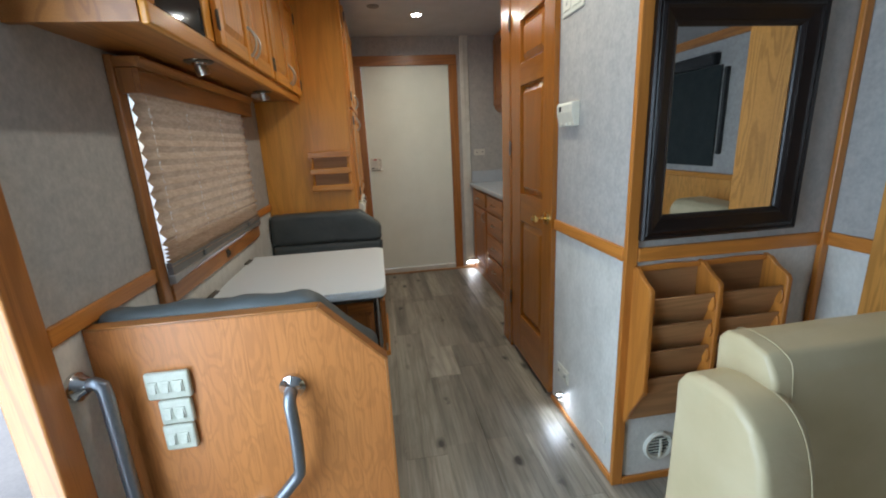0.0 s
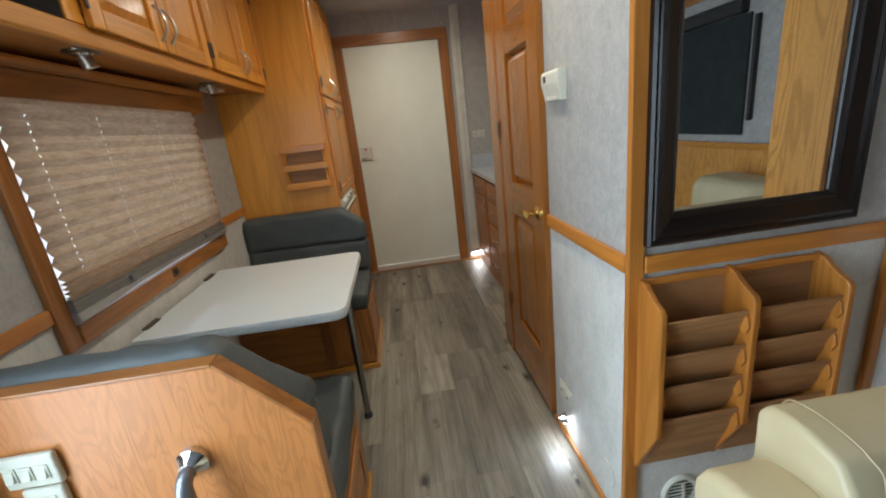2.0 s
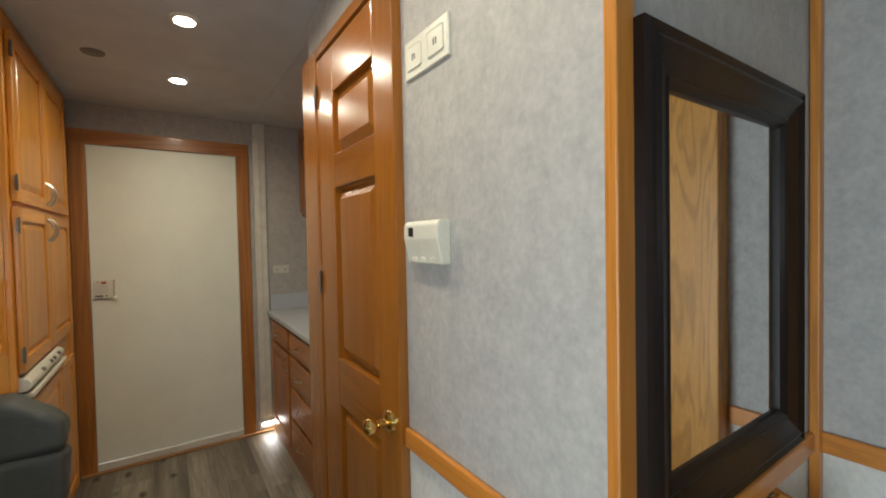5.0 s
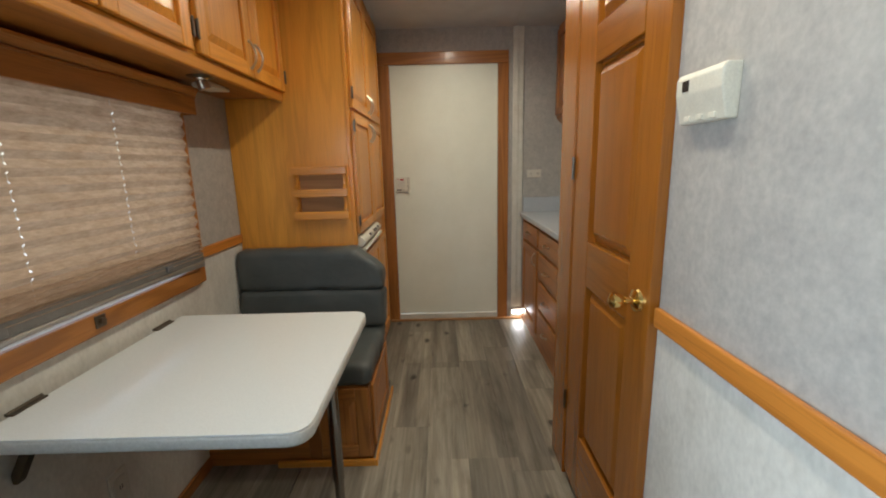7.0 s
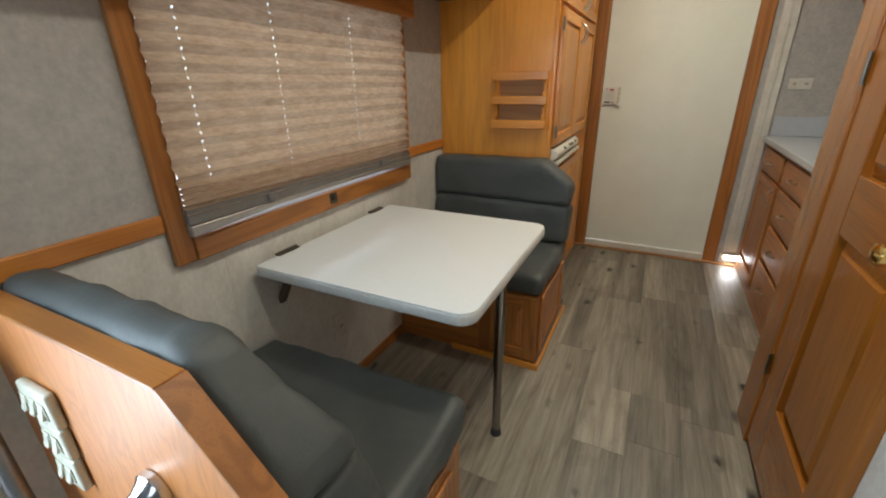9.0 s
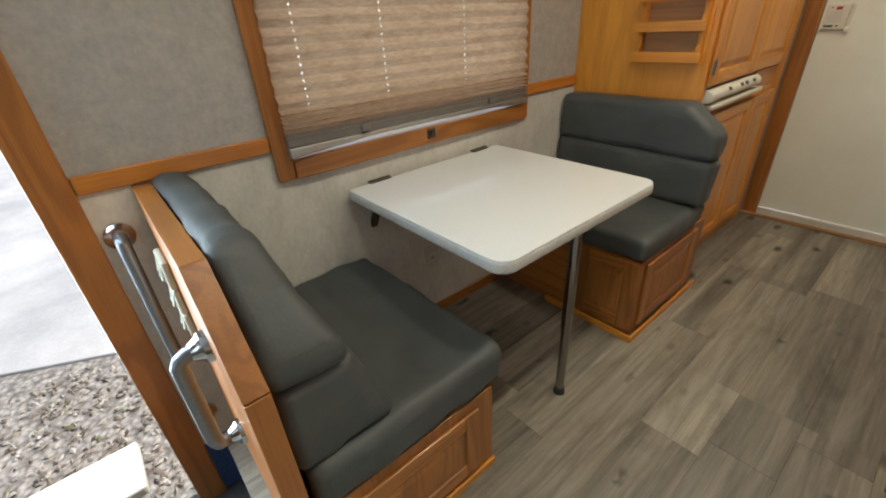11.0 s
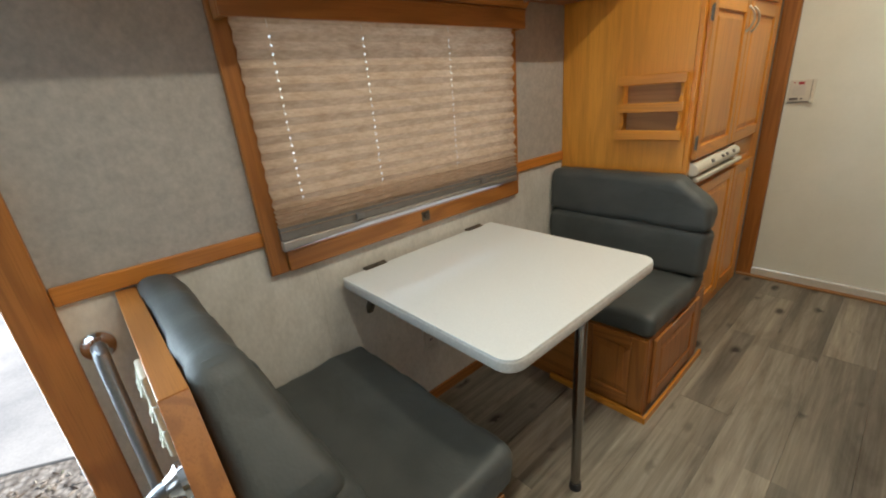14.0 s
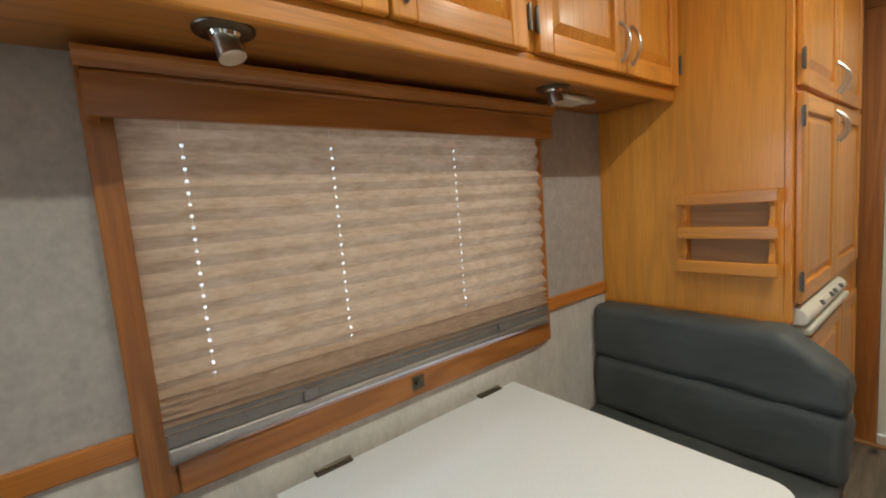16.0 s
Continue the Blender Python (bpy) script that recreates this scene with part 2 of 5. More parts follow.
def plank_material():
    """Grey-brown vinyl plank: long streaks, a tone of its own for each plank, dark knots."""
    m, nt, b = material("grey_wood_vinyl_plank", 0.38)
    info = nt.nodes.new("ShaderNodeObjectInfo")
    shift = nt.nodes.new("ShaderNodeVectorMath")
    shift.operation = "MULTIPLY_ADD"
    shift.inputs[1].default_value = (13.0, 7.0, 3.0)
    nt.links.new(info.outputs["Random"], shift.inputs[0])
    nt.links.new(coords(nt, (1, 0.045, 1)), shift.inputs[2])
    v = shift.outputs[0]
    wide = noise_of(nt, v, 9.0, 3.0, 0.6, 0.1)
    streak = noise_of(nt, v, 75.0, 5.0, 0.7)
    c = mix(nt, 0.40, ramp(nt, wide, [(0.3, (0.15, 0.135, 0.106)), (0.5, (0.255, 0.232, 0.184)), (0.7, (0.385, 0.355, 0.286))]),
            ramp(nt, streak, [(0.34, (0.13, 0.117, 0.10)), (0.66, (0.41, 0.38, 0.338))]))
    kv = nt.nodes.new("ShaderNodeVectorMath")
    kv.operation = "MULTIPLY_ADD"
    kv.inputs[1].default_value = (3.0, 5.0, 0.0)
    nt.links.new(info.outputs["Random"], kv.inputs[0])
    nt.links.new(coords(nt, (1, 0.50, 1)), kv.inputs[2])
    vo = node(nt, "ShaderNodeTexVoronoi", Scale=7.5)
    nt.links.new(kv.outputs[0], vo.inputs["Vector"])
    kn = ramp(nt, vo.outputs["Distance"], [(0.05, (1.6, 1.6, 1.6)), (0.10, (0.75, 0.75, 0.75)), (0.21, (0, 0, 0))])
    sep = nt.nodes.new("ShaderNodeSeparateColor")
    nt.links.new(kn, sep.inputs[0])
    km = nt.nodes.new("ShaderNodeMath")
    km.operation = "MULTIPLY"
    nt.links.new(sep.outputs[0], km.inputs[0])
    blot = node(nt, "ShaderNodeMapRange")
    blot.inputs["From Min"].default_value, blot.inputs["From Max"].default_value = 0.46, 0.53
    nt.links.new(noise_of(nt, coords(nt), 7.0), blot.inputs["Value"])
    nt.links.new(blot.outputs[0], km.inputs[1])
    c = mix(nt, km.outputs[0], c, (0.035, 0.03, 0.026))
    smear = ramp(nt, noise_of(nt, coords(nt, (1, 0.22, 1)), 7.5, 5.0, 0.68, 0.6), [(0.34, (0.62, 0.60, 0.57)), (0.50, (1.0, 1.0, 1.0)), (0.70, (1.16, 1.15, 1.12))])
    c = mix(nt, 0.8, c, smear, "MULTIPLY")
    snap = nt.nodes.new("ShaderNodeVectorMath")
    snap.operation = "SNAP"
    snap.inputs[1].default_value = (0.092, 0.93, 50.0)
    wob = nt.nodes.new("ShaderNodeVectorMath")
    wob.operation = "MULTIPLY_ADD"
    wob.inputs[1].default_value = (0.03, 0.0, 0.0)
    nt.links.new(info.outputs["Random"], wob.inputs[0])
    nt.links.new(coords(nt), wob.inputs[2])
    nt.links.new(wob.outputs[0], snap.inputs[0])
    seed = nt.nodes.new("ShaderNodeVectorMath")
    seed.operation = "MULTIPLY_ADD"
    seed.inputs[1].default_value = (0.0, 91.0, 37.0)
    nt.links.new(info.outputs["Random"], seed.inputs[0])
    nt.links.new(snap.outputs[0], seed.inputs[2])
    white = nt.nodes.new("ShaderNodeTexWhiteNoise")
    nt.links.new(seed.outputs[0], white.inputs["Vector"])
    strip = ramp(nt, white.outputs["Value"], [(0.0, (0.74, 0.735, 0.725)), (0.5, (0.92, 0.90, 0.87)), (1.0, (1.12, 1.10, 1.06))])
    c = mix(nt, 1.0, c, strip, "MULTIPLY")
    cath = nt.nodes.new("ShaderNodeMath")
    cath.operation = "MULTIPLY"
    cath.inputs[1].default_value = 62.0
    nt.links.new(noise_of(nt, v, 7.0, 1.5, 0.4, 0.3), cath.inputs[0])
    wave = nt.nodes.new("ShaderNodeMath")
    wave.operation = "SINE"
    nt.links.new(cath.outputs[0], wave.inputs[0])
    lines = ramp(nt, wave.outputs[0], [(0.30, (1, 1, 1)), (1.0, (0.50, 0.47, 0.43))])
    c = mix(nt, 0.30, c, lines, "MULTIPLY")
    hsv = nt.nodes.new("ShaderNodeHueSaturation")
    mr = node(nt, "ShaderNodeMapRange")
    mr.inputs["To Min"].default_value, mr.inputs["To Max"].default_value = 0.8, 1.2
    nt.links.new(info.outputs["Random"], mr.inputs["Value"])
    nt.links.new(mr.outputs[0], hsv.inputs["Value"])
    nt.links.new(c, hsv.inputs["Color"])
    nt.links.new(hsv.outputs[0], b.inputs["Base Color"])
    bump(nt, b, streak, 0.12, 0.001)
    return m


PLANK = plank_material()


def gravel_material():
    m, nt, b = material("leaf_littered_gravel", 0.9)
    v = coords(nt)
    vo = node(nt, "ShaderNodeTexVoronoi", Scale=26.0)
    nt.links.new(v, vo.inputs["Vector"])
    big = noise_of(nt, v, 1.2, 4.0)
    c = mix(nt, big, ramp(nt, vo.outputs["Distance"], [(0.1, (0.52, 0.49, 0.45)), (0.7, (0.15, 0.13, 0.11))]),
            ramp(nt, noise_of(nt, v, 18.0, 5.0), [(0.35, (0.12, 0.10, 0.085)), (0.65, (0.55, 0.52, 0.47))]))
    nt.links.new(c, b.inputs["Base Color"])
    bump(nt, b, vo.outputs["Distance"], 0.8, 0.02)
    return m


GRAVEL = gravel_material()
LEAVES, nt_, b_ = material("dry_leaf", 0.8)
geo_ = nt_.nodes.new("ShaderNodeNewGeometry")
nt_.links.new(ramp(nt_, geo_.outputs["Random Per Island"], [(0.0, (0.10, 0.07, 0.05)), (0.4, (0.30, 0.25, 0.20)), (0.8, (0.52, 0.48, 0.43)), (1.0, (0.12, 0.14, 0.06))]), b_.inputs["Base Color"])


# ---- geometry helpers ----
def thing(name, label, category, base, group="", kind=""):
    ob = new(name)
    ob.empty_display_size = 0.05
    ob.location = base
    return tagged(ob, label, category, group, kind)


def base_of(ob):
    p = Vector((0, 0, 0))
    while ob:
        p = p + ob.location
        ob = ob.parent
    return p


def part(name, bm, mat, parent=None, label="", smooth=False):
    """Links a bmesh, drawn in world metres, as one mesh under a thing or a part."""
    bmesh.ops.recalc_face_normals(bm, faces=bm.faces)
    if parent:
        bmesh.ops.translate(bm, vec=-base_of(parent), verts=bm.verts)
    me = bpy.data.meshes.new(name)
    for f in bm.faces:
        f.smooth = smooth
    bm.to_mesh(me)
    bm.free()
    if smooth:
        me.set_sharp_from_angle(angle=radians(40))
    me.materials.append(mat)
    ob = new(name, me)
    ob.parent = parent
    if label:
        ob["label"] = label
    return ob


def single(name, bm, mat, label, category, group="", kind="", smooth=False):
    """A thing or a piece of the setting that is one mesh, with its origin at its base."""
    lo = Vector((min(v.co.x for v in bm.verts), min(v.co.y for v in bm.verts), min(v.co.z for v in bm.verts)))
    hi = Vector((max(v.co.x for v in bm.verts), max(v.co.y for v in bm.verts), lo.z))
    c = (lo + hi) / 2
    bmesh.ops.translate(bm, vec=-c, verts=bm.verts)
    ob = part(name, bm, mat, None, "", smooth)
    ob.location = c
    return tagged(ob, label, category, group, kind)


def box(x0, x1, y0, y1, z0, z1, bev=0.0, bm=None, seg=2):
    bm = bm or bmesh.new()
    vs = [bm.verts.new(p) for p in ((x0, y0, z0), (x1, y0, z0), (x1, y1, z0), (x0, y1, z0), (x0, y0, z1), (x1, y0, z1), (x1, y1, z1), (x0, y1, z1))]
    fs = [bm.faces.new([vs[i] for i in q]) for q in ((3, 2, 1, 0), (4, 5, 6, 7), (0, 1, 5, 4), (1, 2, 6, 5), (2, 3, 7, 6), (3, 0, 4, 7))]
    if bev:
        es = list({e for f in fs for e in f.edges})
        bmesh.ops.bevel(bm, geom=es, offset=bev, segments=seg, profile=0.5, affect="EDGES")
    return bm


def prism(poly, to, w0, w1, bev=0.0, seg=2, bm=None):
    """A flat outline (u, v) drawn out from w0 to w1; to(u, v, w) gives the place in the world."""
    bm = bm or bmesh.new()
    a = [bm.verts.new(to(u, v, w0)) for u, v in poly]
    b = [bm.verts.new(to(u, v, w1)) for u, v in poly]
    n = len(poly)
    fs = [bm.faces.new(a[::-1]), bm.faces.new(b)]
    fs += [bm.faces.new((a[i], a[(i + 1) % n], b[(i + 1) % n], b[i])) for i in range(n)]
    if bev:
        es = list({e for f in fs for e in f.edges if e.calc_face_angle(0) > 0.5 or True})
        bmesh.ops.recalc_face_normals(bm, faces=fs)
        bmesh.ops.bevel(bm, geom=es, offset=bev, segments=seg, profile=0.5, affect="EDGES")
    return bm


def tube(points, r, seg=12, bm=None, radii=None):
    bm = bm or bmesh.new()
    pts = [Vector(p) for p in points]
    rings = []
    up = Vector((0.3, 0.2, 0.93))
    for i, p in enumerate(pts):
        d = (pts[min(i + 1, len(pts) - 1)] - pts[max(i - 1, 0)]).normalized()
        a = d.cross(up)
        if a.length < 0.1:
            a = d.cross(Vector((1, 0, 0)))
        a.normalize()
        up = a.cross(d)
        rr = radii[i] if radii else r
        rings.append([bm.verts.new(p + rr * (math.cos(t) * a + math.sin(t) * up)) for t in (2 * math.pi * k / seg for k in range(seg))])
    for i in range(len(rings) - 1):
        for k in range(seg):
            bm.faces.new((rings[i][k], rings[i][(k + 1) % seg], rings[i + 1][(k + 1) % seg], rings[i + 1][k]))
    bm.faces.new(rings[0][::-1])
    bm.faces.new(rings[-1])
    return bm


def on_px(X):
    return lambda u, v, w: (X + w, u, v)


def on_mx(X):
    return lambda u, v, w: (X - w, u, v)


def on_my(Y):
    return lambda u, v, w: (u, Y - w, v)


def flat(u0, u1, v0, v1):
    return [(u0, v0), (u1, v0), (u1, v1), (u0, v1)]


def slab(to, u0, u1, v0, v1, w0, w1, bev=0.0, bm=None):
    return prism(flat(u0, u1, v0, v1), to, w0, w1, bev, 2, bm)


def raised_panel(to, u0, u1, v0, v1, low, high, slope):
    """The centre of a cabinet door: a groove round it and a sloping field up to a flat middle."""
    bm = bmesh.new()
    loops = []
    for inset, w in ((-0.008, low - 0.006), (0.0, low), (0.006, low), (slope, high), (slope + 0.004, high)):
        loops.append([bm.verts.new(to(u, v, w)) for u, v in flat(u0 + inset, u1 - inset, v0 + inset, v1 - inset)])
    for a, b in zip(loops, loops[1:]):
        for k in range(4):
            bm.faces.new((a[k], a[(k + 1) % 4], b[(k + 1) % 4], b[k]))
    bm.faces.new(loops[-1])
    bm.faces.new(loops[0][::-1])
    return bm


def pull(to, u, v0, v1, w, r=0.0045, out=0.026):
    pts = []
    for i in range(11):
        t = i / 10
        pts.append(to(u, v0 + (v1 - v0) * t, w + out * math.sin(math.pi * t) ** 0.7 if 0 < i < 10 else w))
    return tube(pts, r, 8, None, [r * (1.5 if i in (0, 10) else 1.0) for i in range(11)])


def panel_door(parent, to, u0, u1, v0, v1, grain, w=0.019, rail=0.052, wood=None, handle=None, hinges=None, name="door"):
    """A framed door with a raised panel: the panel is the part; stiles, rails, handle and hinges are below it."""
    wood = wood or OAK
    along = "x" if abs(Vector(to(1, 0, 0)).x - Vector(to(0, 0, 0)).x) > 0.5 else "y"
    d = part(name, raised_panel(to, u0 + rail, u1 - rail, v0 + rail, v1 - rail, w * 0.35, w * 0.85, 0.03), wood["z"], parent)
    for a in (u0, u1 - rail):
        part("stile", slab(to, a, a + rail, v0, v1, 0.0, w, 0.004), wood["z"], d)
    for a in (v0, v1 - rail):
        part("rail", slab(to, u0 + rail + 0.0003, u1 - rail - 0.0003, a, a + rail, 0.0, w - 0.0008, 0.003), wood[along], d)
    if handle:
        hu, h0, h1 = handle
        part("handle", pull(to, hu, h0, h1, w), NICKEL, d, "arched brushed nickel pull", True)
    for hu, hv in hinges or ():
        bmh = slab(to, hu - 0.006, hu + 0.006, hv - 0.026, hv + 0.026, w - 0.004, w + 0.003, 0.001)
        a, b = to(hu, hv - 0.03, w + 0.002), to(hu, hv + 0.03, w + 0.002)
        tube([a, b], 0.004, 8, bmh)
        part("hinge", bmh, STEEL, d, "dark antique hinge")
    return d


def wall(name, boxes_, mat, label):
    bm = bmesh.new()
    for b in boxes_:
        box(*b, bm=bm)
    return single(name, bm, mat, label, "wall", kind="structure")


# ---- setting ----
CEIL_Z = 2.29
RAIL0, RAIL1 = 0.903, 0.951
WEST0, WEST1 = 0.918, 0.964
XL, XB, XR = -0.21, 1.36, 2.13
YF, YB = 4.585, -2.4
T = 0.05
# left wall, split at the chair rail; window and entry opening go through
wall("wall_west_upper", [(XL - T, XL, 1.25, 1.855, WEST0, CEIL_Z), (XL - T, XL, 2.955, YF, WEST0, CEIL_Z), (XL - T, XL, 1.855, 2.955, 1.56, CEIL_Z),
     (XL - T, XL, 0.42, 1.25, 1.98, CEIL_Z), (XL - T, XL, YB, 0.42, WEST0, CEIL_Z)], WALL, "grey mottled vinyl wall covering above the chair rail")
wall("wall_west_lower", [(XL - T, XL, 1.25, YF, -0.55, 0.88), (XL - T, XL, YB, 0.42, -0.55, WEST0), (XL - T, XL, 1.25, 1.855, 0.88, WEST0), (XL - T, XL, 2.955, YF, 0.88, WEST0)],
     WALL_LOW, "pale mottled vinyl wall covering below the chair rail")
wall("wall_north", [(XL, 0.475, YF, YF + T, 0, CEIL_Z), (1.304, XR, YF, YF + T, 0, CEIL_Z), (0.475, 1.304, YF, YF + T, 2.036, CEIL_Z)], WALL, "grey mottled end wall round the white door")
wall("wall_bath_upper", [(XB, XB + T, 1.59, 2.165, RAIL0, CEIL_Z), (XB, XB + T, 2.165, 2.93, 2.10, CEIL_Z)], WALL, "grey mottled bathroom wall above the chair rail")
wall("wall_bath_lower", [(XB, XB + T, 1.59, 2.165, 0, RAIL0)], WALL_LOW, "pale mottled bathroom wall below the chair rail")
wall("wall_mirror_upper", [(XB + T, XR, 1.59, 1.64, RAIL0, CEIL_Z)], WALL, "grey mottled wall behind the framed mirror")
wall("wall_mirror_lower", [(XB + T, XR, 1.59, 1.64, 0, RAIL0)], WALL_LOW, "pale mottled wall behind the magazine rack")
wall("wall_bath_inside", [(XB + T, XR, 2.88, 2.93, 0, CEIL_Z)], WALL, "plain wall between bathroom and galley")
wall("wall_east", [(XR, XR + T, 1.205, YF, RAIL0, CEIL_Z), (XR, XR + T, YB, -1.6, 0, CEIL_Z), (XR, XR + T, -1.6, 1.205, 1.93, CEIL_Z)], WALL, "grey mottled side wall of the alcove")
wall("wall_east_lower", [(XR, XR + T, 1.205, YF, 0, RAIL0)], WALL_LOW, "pale mottled side wall below the chair rail")
wall("wall_slideout", [(2.80, 2.85, -1.65, 1.255, 0, 1.93), (XR + T, 2.80, 1.205, 1.255, 0, 1.93), (XR + T, 2.80, -1.65, -1.6, 0, 1.93)], WALL, "grey mottled walls of the slide-out")
# opening and glass below are added, unseen, to house the fill lamp
wall("wall_south", [(XL, XR, YB - T, YB, 0, 1.0), (XL, XR, YB - T, YB, 1.9, CEIL_Z), (XL, 0.0, YB - T, YB, 1.0, 1.9), (1.9, XR, YB - T, YB, 1.0, 1.9)], WALL, "plain unseen front wall with an opening added for the fill lamp")
single("unseen_south_pane", box(0.0, 1.9, YB - 0.03, YB - 0.02, 1.0, 1.9), GLASS, "unseen glass pane in the front wall, added for the fill lamp", "window", kind="structure").visible_shadow = False
wall("ceiling", [(XL - T, 2.85, YB - T, YF + T, CEIL_Z, CEIL_Z + 0.05)], CEIL, "soft grey vinyl ceiling with faint joints")
wall("ceiling_slideout", [(XR + T, 2.80, -1.6, 1.205, 1.93, 1.97)], CEIL, "lower ceiling of the slide-out")
bm = bmesh.new()
for x in (0.42, 1.418):
    box(x - 0.009, x + 0.009, 1.0 if x < 1 else 2.93, YF - 0.01, CEIL_Z - 0.004, CEIL_Z - 0.0005, bm=bm)
single("ceiling_trim", bm, CEIL, "narrow joint strips along the ceiling", "trim", kind="structure")

# entry step well and thresholds
wall("step_well", [(XL - T, 0.18, 0.42, 1.25, -0.30, -0.26), (0.18, 0.20, 0.42, 1.39, -0.30, -0.02), (XL, 0.18, 1.25, 1.39, -0.30, -0.26), (XL, 0.20, 0.38, 0.42, -0.30, -0.02)], RUBBER, "dark rubber covered entry step")
wall("subfloor", [(0.20, XR, YB, YF, -0.06, -0.010), (XR, 2.80, -1.6, 1.205, -0.06, -0.010), (XL, 0.20, 1.39, YF, -0.06, -0.010), (XL, 0.20, YB, 0.42, -0.06, -0.010)], DARK_IN, "dark subfloor under the planks")

single("step_well_panel", box(XL + 0.001, XL + 0.008, 1.329, 1.388, -0.255, -0.012), BLUE, "blue carpeted side of the step well", "trim", kind="structure")
single("entry_step", box(-0.50, XL - T - 0.004, 0.45, 1.13, -0.14, -0.095, 0.01), WHITE_TRIM, "white painted outer entry step", "step", kind="structure")

# chair rails, corner trims and skirting
def rail_piece(to, u0, u1, v0=RAIL0, v1=RAIL1, w=0.014):
    return prism(flat(u0, u1, v0, v1), to, 0.0, w, 0.004)


for nm, to, u0, u1, ax in (("chair_rail_west", on_px(XL), 1.33, 1.803, "y"), ("chair_rail_west", on_px(XL), 2.992, 3.375, "y"),
                           ("chair_rail_bath", on_mx(XB), 1.600, 2.163, "y"), ("chair_rail_alcove", on_my(1.59), 1.392, 2.10, "x"),
                           ("chair_rail_alcove", on_mx(XR), 1.405, 1.57, "y")):
    z0, z1 = (WEST0, WEST1) if "west" in nm else (RAIL0, RAIL1)
    single(nm, rail_piece(to, u0, u1, z0, z1), TRIM[ax], "honey oak chair rail along the wall", "trim", kind="structure")
bm = box(XB - 0.012, XB + 0.030, 1.578, 1.598, 0.0, CEIL_Z, 0.003)
single("corner_trim", bm, TRIM["z"], "honey oak corner strip from floor to ceiling", "trim", kind="structure")
single("corner_trim", box(2.098, XR - 0.002, 1.568, 1.588, 0.0, CEIL_Z, 0.004), TRIM["z"], "honey oak corner strip in the alcove", "trim", kind="structure")
single("baseboard", box(XB - 0.012, XB - 0.001, 1.60, 2.163, 0.0, 0.028, 0.003), TRIM["y"], "low honey oak strip along the bathroom wall", "trim", kind="structure")
single("baseboard", box(XB + 0.031, 2.097, 1.576, 1.589, 0.0, 0.028, 0.003), TRIM["x"], "low honey oak strip below the rack", "trim", kind="structure")
single("baseboard", box(XL + 0.001, XL + 0.014, 2.00, 2.85, 0.0, 0.05, 0.003), OAK_DEEP["y"], "dark oak strip under the table", "trim", kind="structure")
# entry jamb: brown board, oak edge
single("entry_jamb", box(XL - T - 0.002, XL + 0.016, 1.247, 1.328, -0.55, 2.05, 0.005), OAK_DEEP["z"], "brown oak jamb board of the open entry", "trim", kind="structure")
single("entry_jamb", box(XL - T - 0.002, XL + 0.016, 0.342, 0.423, -0.55, 2.05, 0.005), OAK_DEEP["z"], "brown oak jamb board of the open entry", "trim", kind="structure")
single("entry_head", box(XL - T - 0.002, XL + 0.016, 0.424, 1.246, 1.975, 2.05, 0.005), OAK_DEEP["y"], "brown oak head board of the open entry", "trim", kind="structure")

# floor of planks
fl = thing("floor", "grey-brown wood look vinyl plank floor", "floor", (0.8, 1.0, -0.01), kind="structure")
W = 0.184
rng = random.Random(4)
k0 = -5
for k in range(k0, 13):
    x0, x1 = 0.573 + W * k, 0.573 + W * (k + 1)
    y = YB - rng.random() * 1.2
    ends = {1: 2.50, 2: 2.58, 3: 2.777, 0: 3.1, -1: 2.2}.get(k)
    if ends:
        y = ends - 1.22 * 5
    while y < YF:
        a, b = max(y, YB), min(y + 1.22, YF)
        for xa, xb, ya, yb in ((max(x0, XL), min(x1, 0.20), max(a, 1.39), b), (max(x0, XL), min(x1, 0.20), a, min(b, 0.42)), (max(x0, 0.20), min(x1, XR), a, b), (max(x0, XR), min(x1, 2.80), max(a, -1.6), min(b, 1.205))):
            if xb - xa > 0.01 and yb - ya > 0.01:
                part("plank", box(xa + 0.0002, xb - 0.0002, ya + 0.0002, yb - 0.0002, -0.010, 0.0, 0.0007, seg=1), PLANK, fl)
        y += 1.22

# outdoors
bm = bmesh.new()
bmesh.ops.create_grid(bm, x_segments=60, y_segments=60, size=300)
bmesh.ops.translate(bm, vec=(0, 0, -0.62), verts=bm.verts)
single("ground", bm, GRAVEL, "gravel strewn with dry leaves", "ground", kind="structure")
single("driveway", prism([(-30.0, -40.0), (-9.0, -13.3), (0.9, 7.0), (2.5, 40.0), (-30.0, 40.0)], lambda u, v, w: (u, v, w), -0.66, -0.60, 0.01), CONCRETE, "pale concrete driveway in the sun", "road", kind="structure")

# ---- window with pleated shade ----
win = thing("window_1", "oak framed window with a lowered tan pleated shade", "window", (XL, 2.4, 0.82), kind="structure")
fx = on_px(XL)
bm = bmesh.new()
slab(fx, 1.803, 1.857, 0.822, 1.62, 0.0, 0.022, 0.004, bm)
part("window_frame", bm, OAK_DEEP["z"], win)
part("window_frame", slab(fx, 2.945, 2.990, 0.822, 1.62, 0.0, 0.022, 0.004), OAK_DEEP["z"], win)
part("window_frame", slab(fx, 1.858, 2.944, 0.822, 0.888, 0.0, 0.0275, 0.004), OAK_DEEP["y"], win)
part("window_frame", slab(fx, 1.858, 2.944, 1.555, 1.612, 0.0, 0.021, 0.003), OAK_DEEP["y"], win)
bm = bmesh.new()
